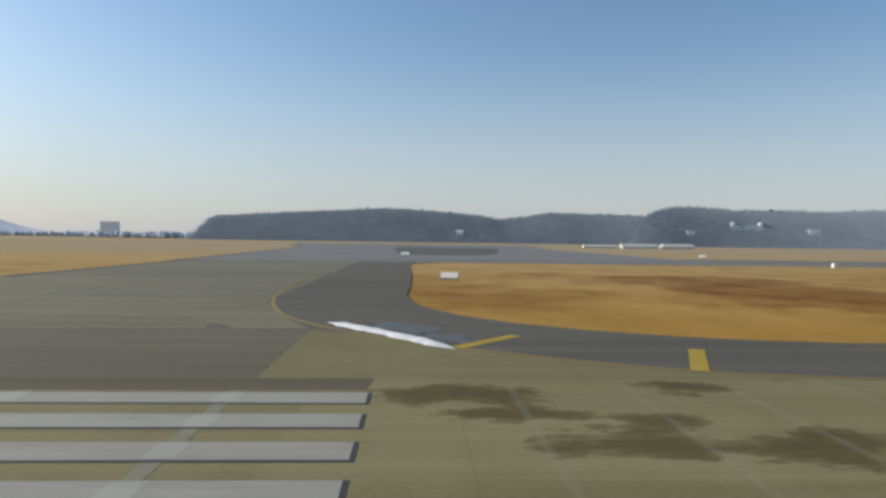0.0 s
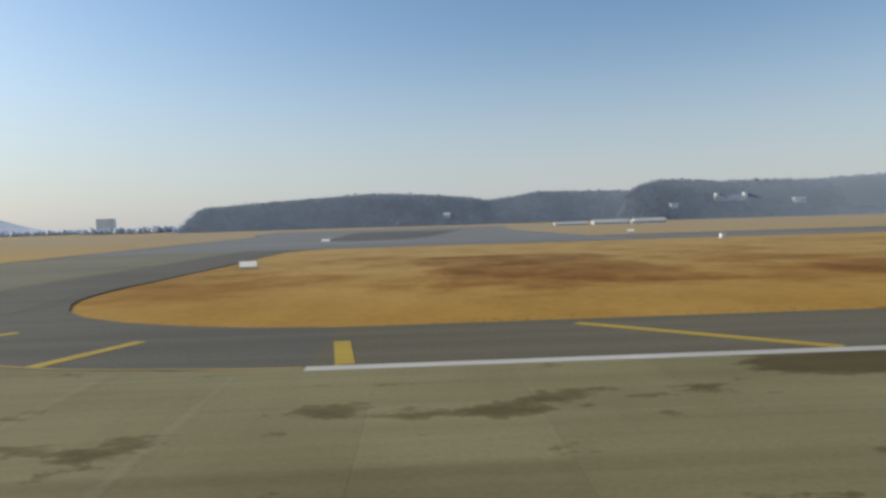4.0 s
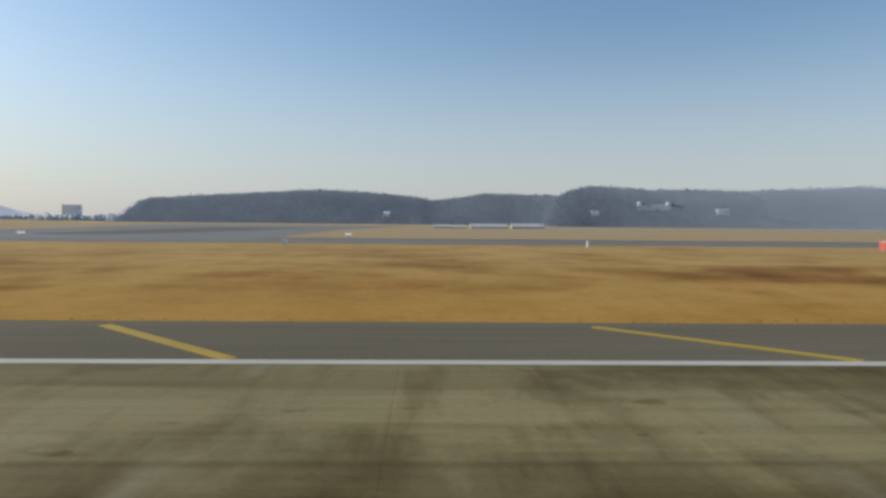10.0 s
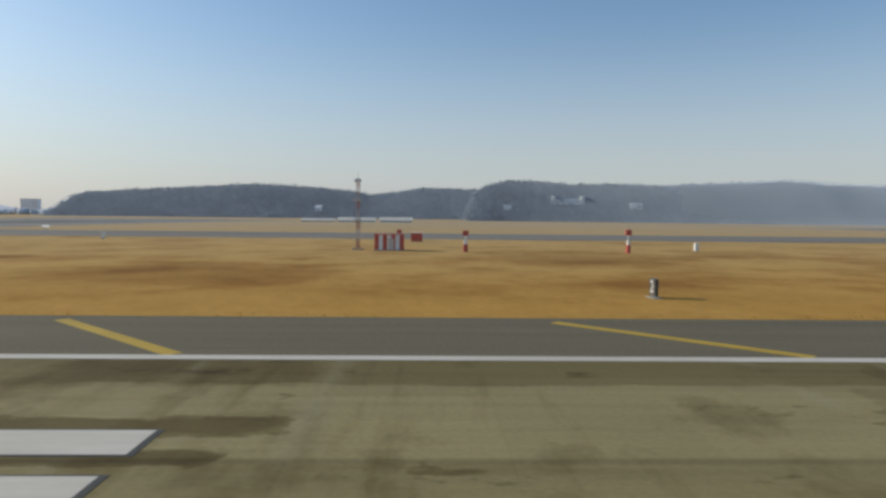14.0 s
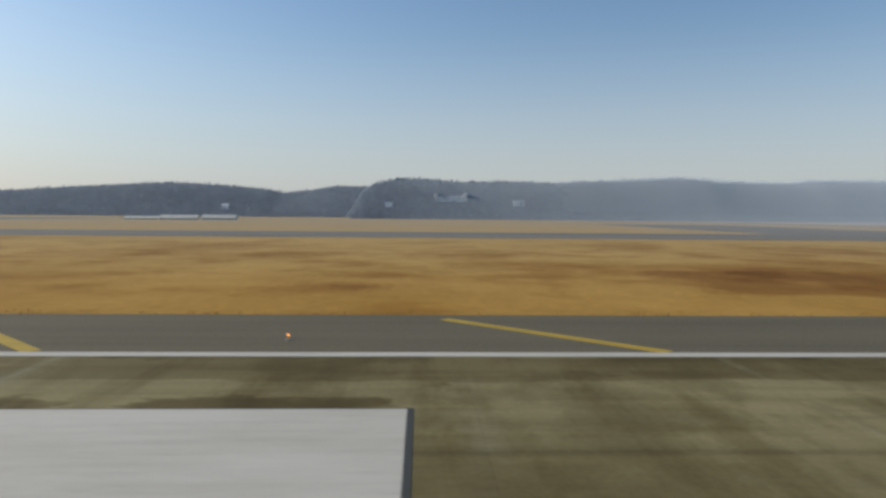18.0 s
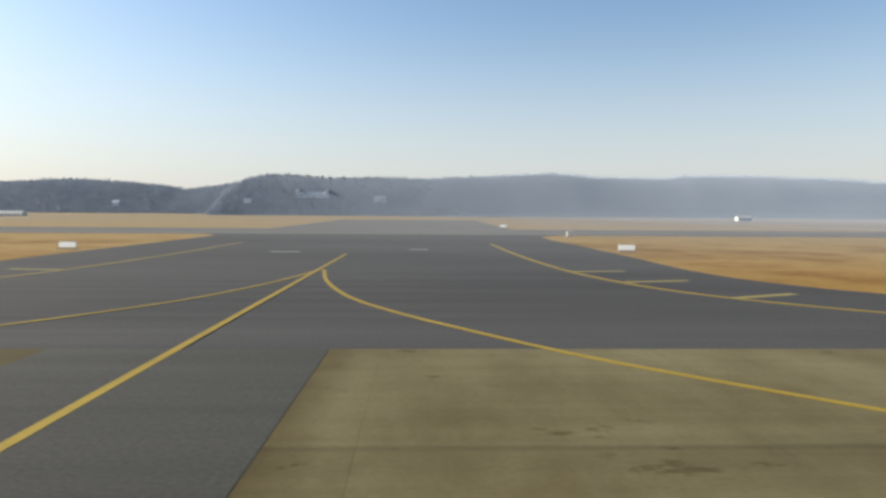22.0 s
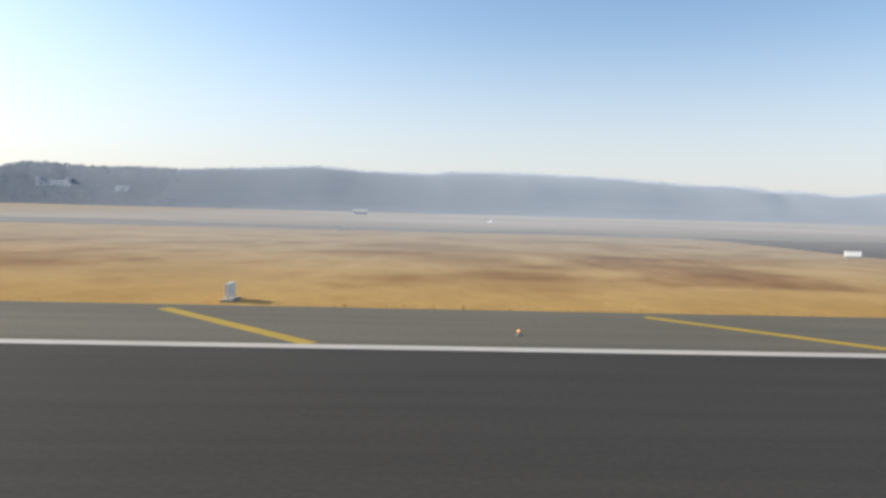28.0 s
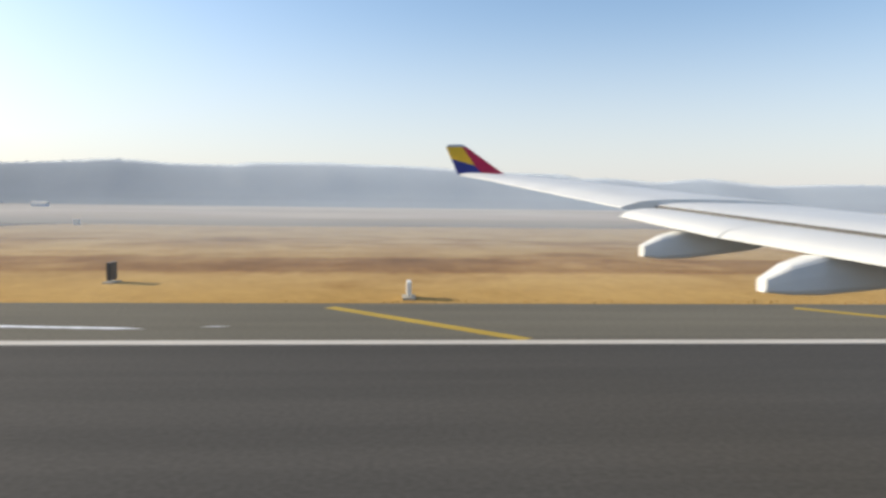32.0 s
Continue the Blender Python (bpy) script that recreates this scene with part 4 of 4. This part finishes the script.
def digit_mesh(body, size):
    cu = bpy.data.curves.new("digit", 'FONT')
    cu.body, cu.size, cu.extrude, cu.align_x, cu.align_y = body, size, 0.01, 'CENTER', 'CENTER'
    tmp = bpy.data.objects.new("tmp", cu)
    me = bpy.data.meshes.new_from_object(tmp)
    bm = bmesh.new()
    bm.from_mesh(me)
    bpy.data.objects.remove(tmp)
    bpy.data.meshes.remove(me)
    return bm


def distance_sign(x, y, text):
    ob = empty("distance_sign", x, y, -0.1, "black distance marker with white digit in dry grass", "airfield sign", "distance markers")
    part("pad", boxed(-0.4, 0.4, -0.8, 0.8, 0, 0.08, bevel=0.02), M_PAD, ob)
    for yy in (-0.4, 0.4):
        part("leg", rod(bmesh.new(), (0, yy, 0.05), (0, yy, 0.25), 0.04), M_METAL, ob)
    board = part("board", boxed(-0.14, 0.14, -0.62, 0.62, 0.2, 1.5, bevel=0.03), M_DARK, ob)
    if text:
        bm = digit_mesh(text, 1.35)
        bm.transform(Matrix.Translation((-0.155, 0, 0.86)) @ Euler((radians(90), 0, radians(-90))).to_matrix().to_4x4())
        part("digit", bm, M_WPAINT, board, "white digit")
    else:
        part("digit_bar", boxed(-0.165, -0.145, -0.1, 0.1, 0.42, 1.28), M_WPAINT, board, "white bar")


for x, y, text in ((220.3, 50.9, "2"), (771.7, 50.2, ""), (1045, 50.6, "")):
    distance_sign(x, y, text)


M_RUST = plain("dull red mast paint", (0.33, 0.16, 0.145), 0.6)
M_FADEDWHITE = plain("weathered white mast paint", (0.4, 0.38, 0.37), 0.6)


def mast(x, y, h):
    ob = empty("antenna_mast", x, y, -0.1, "red and white lattice antenna mast on the airfield", "antenna mast")
    n = 7
    for k in range(n):
        z0, z1 = h * k / n, h * (k + 1) / n
        bm = bmesh.new()
        r = 0.26
        corner = [(r, r), (-r, r), (-r, -r), (r, -r)]
        for i, (a, b) in enumerate(corner):
            c, d = corner[(i + 1) % 4]
            rod(bm, (a, b, z0), (a, b, z1), 0.055, n=6)
            rod(bm, (a, b, z0), (c, d, z1), 0.028, n=5)
            rod(bm, (c, d, z0), (a, b, z1), 0.028, n=5)
            rod(bm, (a, b, z1), (c, d, z1), 0.028, n=5)
        part("lattice_section", bm, M_RUST if k % 2 == 0 else M_FADEDWHITE, ob, "red lattice section" if k % 2 == 0 else "white lattice section")
    for z in (h * 0.42, h * 0.7, h * 0.97):
        part("antenna_panel", boxed(-0.6, 0.6, -0.62, -0.36, z - 0.2, z + 0.2, bevel=0.03), M_METAL, ob)
    part("footing", boxed(-1, 1, -1, 1, 0, 0.2, bevel=0.03), M_PAD, ob)
    part("lightning_rod", rod(bmesh.new(), (0, 0, h), (0, 0, h + 1.2), 0.03), M_METAL, ob)


mast(191.2, 119.5, 12.4)


def striped_hut(x, y, w, d, h):
    ob = empty("equipment_hut", x, y, -0.1, "red and white striped equipment hut in grass", "hut")
    n = 7
    for k in range(n):
        part("wall_stripe", boxed(-w / 2 + w * k / n, -w / 2 + w * (k + 1) / n - 0.004, -d / 2, d / 2, 0.12, h, bevel=0.012), M_RED if k % 2 == 0 else M_WPAINT, ob,
             "red wall stripe" if k % 2 == 0 else "white wall stripe")
    part("roof", boxed(-w / 2 - 0.12, w / 2 + 0.12, -d / 2 - 0.12, d / 2 + 0.12, h, h + 0.14, bevel=0.03), M_RED, ob)
    part("plinth", boxed(-w / 2 - 0.2, w / 2 + 0.2, -d / 2 - 0.2, d / 2 + 0.2, 0, 0.14), M_PAD, ob)
    part("door", boxed(-0.1, 0.8, -d / 2 - 0.05, -d / 2 - 0.01, 0.16, 2.1), M_METAL, ob)


striped_hut(196.8, 118.2, 5.0, 3.0, 2.7)


def monitor_post(x, y, h, label):
    ob = empty("monitor_post", x, y, -0.1, label, "antenna post", "monitor posts")
    part("drum", rod(bmesh.new(), (0, 0, 0), (0, 0, h * 0.36), 0.42, 0.4, 14), M_RED, ob, "red drum base")
    part("band", rod(bmesh.new(), (0, 0, h * 0.36), (0, 0, h * 0.55), 0.3, 0.28, 12), M_WPAINT, ob, "white band")
    part("pole", rod(bmesh.new(), (0, 0, h * 0.55), (0, 0, h * 0.8), 0.1, 0.1, 8), M_WPAINT, ob)
    part("head", boxed(-0.5, 0.5, -0.3, 0.3, h * 0.76, h, bevel=0.05), M_RED, ob, "red antenna head")


monitor_post(209.8, 114.8, 3.6, "red and white monitor antenna post")
monitor_post(237.5, 114.7, 4.0, "red and white monitor antenna post")
monitor_post(197.4, 146, 3.0, "red and white monitor post behind the hut")


def cabinet_box(x, y, w, h, mat, label):
    ob = empty("equipment_cabinet", x, y, -0.1, label, "cabinet", "small cabinets on the field")
    part("body", boxed(-w / 2, w / 2, -w / 2, w / 2, 0.08, h, bevel=0.03), mat, ob)
    part("lid", boxed(-w / 2 - 0.06, w / 2 + 0.06, -w / 2 - 0.06, w / 2 + 0.06, h, h + 0.07, bevel=0.02), M_WPAINT, ob)
    part("pad", boxed(-w / 2 - 0.2, w / 2 + 0.2, -w / 2 - 0.2, w / 2 + 0.2, 0, 0.1), M_PAD, ob)


for x, y, w, h, mat, lab in ((201, 158.5, 2.6, 2.0, M_RED, "red equipment cabinet in dry grass"), (253.2, 124.6, 0.7, 1.4, M_BOARD, "slim white cabinet in grass"),
                             (56.7, 166, 1.1, 1.1, M_BOARD, "small white cabinet by the taxiway"),
                             (557.5, 168, 1.0, 1.2, M_BOARD, "small white cabinet by the taxiway"), (812, 168, 1.0, 1.2, M_BOARD, "small white cabinet by the taxiway"),
                             (991, 164, 1.0, 1.2, M_BOARD, "small white cabinet by the taxiway"),
                             (129, 158, 0.6, 1.6, M_BOARD, "slim white cabinet in grass")):
    cabinet_box(x, y, w, h, mat, lab)


# ---- far buildings ----
def block(name, x, y, z, w, d, h, label, cols, rows_, mat=None, extra=(), pitch=0.0):
    ob = empty(name, x, y, z, label, "building")
    wall = part("wall", boxed(-w / 2, w / 2, -d / 2, d / 2, -3, h), mat or M_WALL, ob)
    if pitch:
        bm = bmesh.new()
        prof = [(-d / 2 - 0.4, h - 0.2), (0, h + pitch), (d / 2 + 0.4, h - 0.2), (d / 2 + 0.4, h - 0.4), (-d / 2 - 0.4, h - 0.4)]
        ends = [[bm.verts.new((sx * (w / 2 + 0.4), yy, zz)) for yy, zz in prof] for sx in (-1, 1)]
        for i in range(5):
            bm.faces.new((ends[0][i], ends[0][(i + 1) % 5], ends[1][(i + 1) % 5], ends[1][i]))
        bm.faces.new(ends[0])
        bm.faces.new(ends[1])
        bmesh.ops.recalc_face_normals(bm, faces=bm.faces)
        part("roof", bm, mat if mat is not None and h > 4 else M_WALL, ob, "white pitched roof")
    else:
        part("roof", boxed(-w / 2 - 0.3, w / 2 + 0.3, -d / 2 - 0.3, d / 2 + 0.3, h, h + 0.6), M_FARWALL if mat is M_FARWALL else M_ROOF, ob)
    for i in range(cols):
        for j in range(rows_):
            cxw = -w / 2 + w * (i + 0.5) / cols
            zz = h * (j + 0.5) / rows_
            part("window", boxed(cxw - w / cols * 0.3, cxw + w / cols * 0.3, -d / 2 - 0.12, -d / 2 - 0.02, zz - h / rows_ * 0.25, zz + h / rows_ * 0.25), M_FARGLASS if mat is M_FARWALL else M_GLASS, wall)
    for ex, ew, eh in extra:
        part("stair_tower", boxed(ex - ew / 2, ex + ew / 2, -d / 2 - 2, -d / 2 + 4, -3, eh, bevel=0.3), M_WPAINT, ob)
    return ob


# distant walls and glass are paled to imitate haze over their shaded fronts
M_FARWALL = plain("haze-pale distant walls", (0.86, 0.88, 0.9), 0.9, scale=0.05)
M_FARGLASS = plain("haze-pale far window glass", (0.6, 0.64, 0.7), 0.3)
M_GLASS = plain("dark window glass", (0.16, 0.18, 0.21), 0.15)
block("long_building", 145, 575, 0, 31, 10, 1.6, "low white shed with a pitched roof beyond the airfield", 9, 1, M_WPAINT, (), 2.2)
block("long_building", 178, 575, 0, 27, 10, 1.8, "low white shed with a pitched roof beyond the airfield", 8, 1, M_WPAINT, (), 2.4)
block("long_building", 112, 580, 0, 28, 8, 1.2, "low pale shed with a pitched roof beyond the airfield", 8, 1, None, (), 1.5)
hz = ridge_height(RIDGE_NEAR, 0.23, 384)
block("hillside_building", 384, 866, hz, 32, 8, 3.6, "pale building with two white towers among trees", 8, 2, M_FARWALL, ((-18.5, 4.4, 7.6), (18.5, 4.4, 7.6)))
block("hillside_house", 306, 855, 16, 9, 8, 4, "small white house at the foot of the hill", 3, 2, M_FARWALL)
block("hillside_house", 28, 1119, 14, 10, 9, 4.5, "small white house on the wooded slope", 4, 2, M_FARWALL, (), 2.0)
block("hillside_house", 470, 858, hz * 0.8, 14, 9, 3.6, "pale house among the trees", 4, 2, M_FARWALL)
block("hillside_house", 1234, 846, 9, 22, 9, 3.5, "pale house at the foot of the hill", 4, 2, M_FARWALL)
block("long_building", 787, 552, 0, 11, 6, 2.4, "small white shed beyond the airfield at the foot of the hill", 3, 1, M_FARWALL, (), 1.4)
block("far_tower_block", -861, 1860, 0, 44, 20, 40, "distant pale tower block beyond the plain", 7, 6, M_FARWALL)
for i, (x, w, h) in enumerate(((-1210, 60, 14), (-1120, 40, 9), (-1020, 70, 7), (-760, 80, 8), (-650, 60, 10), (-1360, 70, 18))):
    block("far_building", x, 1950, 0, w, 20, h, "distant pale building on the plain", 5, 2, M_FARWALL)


def far_trees():
    rng = random.Random(11)
    verts, faces = [], []
    unit = bmesh.new()
    bmesh.ops.create_icosphere(unit, subdivisions=1, radius=1)
    uv = [v.co.copy() for v in unit.verts]
    uf = [[v.index for v in f.verts] for f in unit.faces]
    unit.free()
    for x0, x1, y, n in ((-2400, -400, 1900, 420), (-760, -380, 1500, 90)):
        for _ in range(n):
            x, r = rng.uniform(x0, x1), rng.uniform(3.2, 6.5)
            base = len(verts)
            yy = y + rng.uniform(-14, 14)
            for p in uv:
                k = 1 + rng.uniform(-0.25, 0.25)
                verts.append((x + p.x * r * k * 1.5, yy + p.y * r * k, r * 0.9 + p.z * r * k * 1.5))
            faces.extend([[base + i for i in f] for f in uf])
    me = bpy.data.meshes.new("scrub")
    me.from_pydata([[S * a for a in v] for v in verts], [], faces)
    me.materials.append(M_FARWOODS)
    me.polygons.foreach_set("use_smooth", [True] * len(faces))
    tagged(new("scrub", me), "low scrub and trees on the plain, greyed for haze", "scrub", kind="stuff")


far_trees()


# ---- the airliner's wing, where the take-off run ends ----
M_WING = plain("white wing paint", (0.66, 0.67, 0.655), 0.5, var=0.06, scale=0.8)
M_WINGTOP = plain("grey wing panel", (0.42, 0.43, 0.44), 0.45, scale=0.8)
M_TYRE = plain("black tyre rubber", (0.03, 0.03, 0.03), 0.85)
M_LOGO = [plain("yellow livery", (0.8, 0.45, 0.02), 0.35), plain("blue livery", (0.035, 0.04, 0.2), 0.35), plain("red livery", (0.55, 0.02, 0.06), 0.35), M_WINGTOP]
WX, WY = 1065.8, -0.35


def loft(sections):
    bm = bmesh.new()
    rings = [[bm.verts.new((p[0] - 0.031 * (p[1] - 2.3), p[1] + 0.35, p[2])) for p in sec] for sec in sections]
    n = len(rings[0])
    for a, b in zip(rings, rings[1:]):
        for i in range(n):
            bm.faces.new((a[i], a[(i + 1) % n], b[(i + 1) % n], b[i]))
    bm.faces.new(rings[0])
    bm.faces.new(rings[-1][::-1])
    bmesh.ops.recalc_face_normals(bm, faces=bm.faces)
    return bm


def foil(y, te, zt, le, zl, thick, n=10, blunt=0.02):
    up, lo = [], []
    for i in range(n + 1):
        s = i / n
        x = te + (le - te) * s
        z = zt + (zl - zt) * s
        t = thick * (math.sin(math.pi * s ** 0.62) ** 0.8 if 0 < s < 1 else 0) + blunt * (1 - s)
        up.append((x, y, z + t * 0.6))
        lo.append((x, y, z - t * 0.4))
    return up + lo[::-1]


def wing():
    ob = empty("airliner_wing", WX, WY, 0, "white airliner wing with flaps out and coloured winglet", "aircraft wing")
    outer = [foil(24.9, 2.98, 7.04, 4.75, 7.06, 0.12), foil(24.0, 3.72, 6.86, 5.9, 6.98, 0.15), foil(20, 4.85, 6.38, 8.3, 6.5, 0.23), foil(16.2, 5.98, 5.92, 10.5, 6.05, 0.3)]
    part("outer_wing", loft(outer), M_WING, ob, smooth=True)
    inner = [foil(16.2, 6.89, 5.98, 10.5, 6.03, 0.12, blunt=0.03), foil(13.8, 8.06, 5.72, 11.9, 5.76, 0.16, blunt=0.03), foil(11.5, 9.22, 5.47, 13.2, 5.5, 0.2, blunt=0.03), foil(8, 11.02, 5.1, 15.2, 5.14, 0.3, blunt=0.03),
             foil(3.0, 13.3, 4.55, 19.0, 4.6, 0.6, blunt=0.03)]
    part("wing_box", loft(inner), M_WING, ob, smooth=True)
    for k, (a, b) in enumerate((((15.9, 5.86, 5.70, 7.1, 5.89), (13.3, 6.98, 5.33, 8.45, 5.61)), ((13.26, 7.0, 5.33, 8.47, 5.61), (8.0, 9.55, 4.75, 11.15, 5.05)))):
        part("flap", loft([foil(q[0], q[1], q[2], q[3], q[4], 0.2, blunt=0.015) for q in (a, b)]), M_WING, ob, "white extended flap", smooth=True)
    # black strip that stands in for the shade in the flap slot
    part("slot_shade", loft([[(6.86, 16.18, 5.99), (6.88, 16.18, 5.99), (6.88, 16.18, 5.91), (6.86, 16.18, 5.91)], [(10.97, 8, 5.13), (11.0, 8, 5.13), (11.0, 8, 5.05), (10.97, 8, 5.05)]]), M_DARK, ob, "dark strip standing for shade in the slot between wing and flap")

    def fairing(y, st):
        secs = []
        for x, z0, z1, hw in st:
            ring = []
            for i in range(16):
                a = 2 * math.pi * i / 16
                cx, sz = math.cos(a), math.sin(a)
                ring.append((x, y + hw * math.copysign(abs(cx) ** 0.4, cx), (z0 + z1) / 2 + (z1 - z0) / 2 * math.copysign(abs(sz) ** 0.4, sz)))
            secs.append(ring)
        part("flap_track_fairing", loft(secs), M_WING, ob, "white flap track fairing", smooth=False)

    fairing(14.6, ((5.9, 4.83, 5.09, 0.12), (6.3, 4.78, 5.3, 0.2), (6.9, 4.8, 5.48, 0.25), (8.4, 5.0, 5.56, 0.27), (9.8, 5.4, 5.66, 0.1)))
    fairing(11.6, ((6.97, 4.42, 4.68, 0.15), (7.4, 4.38, 4.95, 0.25), (8.0, 4.38, 5.15, 0.31), (9.4, 4.52, 5.24, 0.33), (11.2, 5.0, 5.36, 0.14)))

    def on_winglet(s, h, side):
        te = Vector((2.96, 24.9, 7.05)).lerp(Vector((2.53, 25.6, 8.17)), h)
        le = Vector((4.73, 24.9, 7.06)).lerp(Vector((3.26, 25.6, 8.19)), h)
        return te.lerp(le, s) + Vector((-0.71, 0.35 + side * 0.05 * (0.3 + math.sin(math.pi * min(1, s + 0.1))), 0))

    fields = ([(0, 0.54), (0.53, 0.3), (0.78, 0.95), (0, 0.95)], [(0, 0), (0.54, 0), (0.53, 0.3), (0, 0.54)], [(0.54, 0), (1, 0), (1, 0.95), (0.78, 0.95), (0.53, 0.3)], [(0, 0.95), (0.78, 0.95), (1, 0.95), (0.96, 1.03), (0.2, 1.03)])
    for k, pts in enumerate(fields):
        bm = bmesh.new()
        a = [bm.verts.new(on_winglet(s, h, -1)) for s, h in pts]
        b = [bm.verts.new(on_winglet(s, h, 1)) for s, h in pts]
        bm.faces.new(a)
        bm.faces.new(b[::-1])
        for i in range(len(pts)):
            bm.faces.new((a[i], a[(i + 1) % len(pts)], b[(i + 1) % len(pts)], b[i]))
        bmesh.ops.recalc_face_normals(bm, faces=bm.faces)
        part("winglet_panel", bm, M_LOGO[k], ob, ("yellow winglet panel", "dark blue winglet panel", "red winglet panel", "grey winglet tip")[k])


    # main landing gear that carries the wing
    gx, gy = 16.2, 5.4
    part("strut", rod(bmesh.new(), (gx, gy, 0.75), (gx, gy, 4.7), 0.16, 0.2, 12), M_METAL, ob, "steel landing gear strut")
    part("side_stay", rod(bmesh.new(), (gx, gy, 2.4), (gx, gy - 1.8, 4.6), 0.08, 0.08, 8), M_METAL, ob)
    part("bogie_beam", rod(bmesh.new(), (gx - 1.0, gy, 0.7), (gx + 1.0, gy, 0.7), 0.12, 0.12, 10), M_METAL, ob)
    for dx in (-0.95, 0.95):
        for dy in (-0.6, 0.6):
            tyre = part("tyre", tyre_mesh(gx + dx, gy + dy, 0.69, 0.69, 0.25), M_TYRE, ob, "black rubber tyre")
            part("rim", rod(bmesh.new(), (gx + dx, gy + dy - 0.2, 0.69), (gx + dx, gy + dy + 0.2, 0.69), 0.3, 0.3, 14), M_METAL, tyre, "grey metal wheel rim")


def tyre_mesh(x, y, z, r, w):
    bm = bmesh.new()
    rings = []
    for dy, k in ((-w, 0.5), (-w, 0.86), (-w * 0.7, 1.0), (w * 0.7, 1.0), (w, 0.86), (w, 0.5)):
        rings.append([bm.verts.new((x + r * k * math.cos(math.pi * i / 12), y + dy, z + r * k * math.sin(math.pi * i / 12))) for i in range(24)])
    for a, b in zip(rings, rings[1:]):
        for i in range(24):
            bm.faces.new((a[i], a[(i + 1) % 24], b[(i + 1) % 24], b[i]))
    bmesh.ops.recalc_face_normals(bm, faces=bm.faces)
    return bm


wing()


# ---- grass tufts along the pavement edge ----
def tufts():
    rng = random.Random(21)
    verts, faces = [], []
    for _ in range(8000):
        x = rng.uniform(-20, 1110)
        y = 39.95 + rng.random() ** 2 * 2.2
        rel = min(abs(x - cx) for cx in EXITS)
        if rel < 68:
            continue
        h, w = rng.uniform(0.03, 0.09), rng.uniform(0.02, 0.07)
        for k in range(2):
            a = rng.uniform(0, math.pi)
            dx, dy = math.cos(a) * w, math.sin(a) * w
            b = len(verts)
            verts += [(x - dx, y - dy, -0.12), (x + dx, y + dy, -0.12), (x + dx * 0.4 + rng.uniform(-0.06, 0.06), y + dy, -0.1 + h), (x - dx * 0.6, y - dy, -0.1 + h * 0.8)]
            faces.append((b, b + 1, b + 2, b + 3))
    me = bpy.data.meshes.new("grass_tufts")
    me.from_pydata([[S * a for a in v] for v in verts], [], faces)
    me.materials.append(M_BLADES)
    tagged(new("grass_tufts", me), "dry ochre grass tufts along the pavement edge", "grass", kind="stuff")


tufts()


# ---- runway slabs, last ----
def slabs():
    runway = tagged(new("concrete_runway"), "olive concrete slab runway with stained joints", "runway", kind="structure")
    lx, gap = 5.5, 0.007
    x_start = 34.7 - 18 * 5.5
    meshes = {}
    for y0, y1 in ((16.6, 22.5), (22.5, 28.95)):
        bm = boxed(gap / 2, lx - gap / 2, gap / 2, y1 - y0 - gap / 2, -0.028, 0.0)
        bm.transform(Matrix.Scale(S, 4))
        me = bpy.data.meshes.new("slab")
        bm.to_mesh(me)
        bm.free()
        me.materials.append(M_CONC)
        meshes[y0] = me
        x = x_start
        while x + lx <= 546.2:
            o = new("slab", me)
            o.parent = runway
            o.matrix_basis = pose(x * S, y0 * S, 0)
            x += lx
    # slabs that the run only skirts, joined
    verts, faces = [], []

    def add(x0, x1, y0, y1):
        b = len(verts)
        verts.extend([(x0, y0, 0), (x1, y0, 0), (x1, y1, 0), (x0, y1, 0), (x0, y0, -0.028), (x1, y0, -0.028), (x1, y1, -0.028), (x0, y1, -0.028)])
        faces.extend([[b + i for i in f] for f in ((0, 1, 2, 3), (0, 4, 5, 1), (1, 5, 6, 2), (2, 6, 7, 3), (3, 7, 4, 0))])

    x = x_start
    while x + lx <= 546.2:
        for k in range(0, 2):
            add(x + gap / 2, x + lx - gap / 2, 4.8 + 5.9 * k + gap / 2, 4.8 + 5.9 * (k + 1) - gap / 2)
        x += lx
    add(x, 546.05, 4.8, 28.95)
    x = x_start
    add(x_start, 546.05, -31, 4.75)
    while x > -160:
        for y0, y1 in ((4.8, 10.7), (10.7, 16.6), (16.6, 22.5), (22.5, 28.95)):
            add(x - lx + gap / 2, x - gap / 2, y0 + gap / 2, y1 - gap / 2)
        x -= lx
    add(-700, x - gap / 2, -31, 28.95)
    me = bpy.data.meshes.new("slab_field")
    me.from_pydata([[S * a for a in v] for v in verts], [], faces)
    me.materials.append(M_CONC)
    o = tagged(new("slab_field", me), kind="stuff")
    o.parent = runway


slabs()
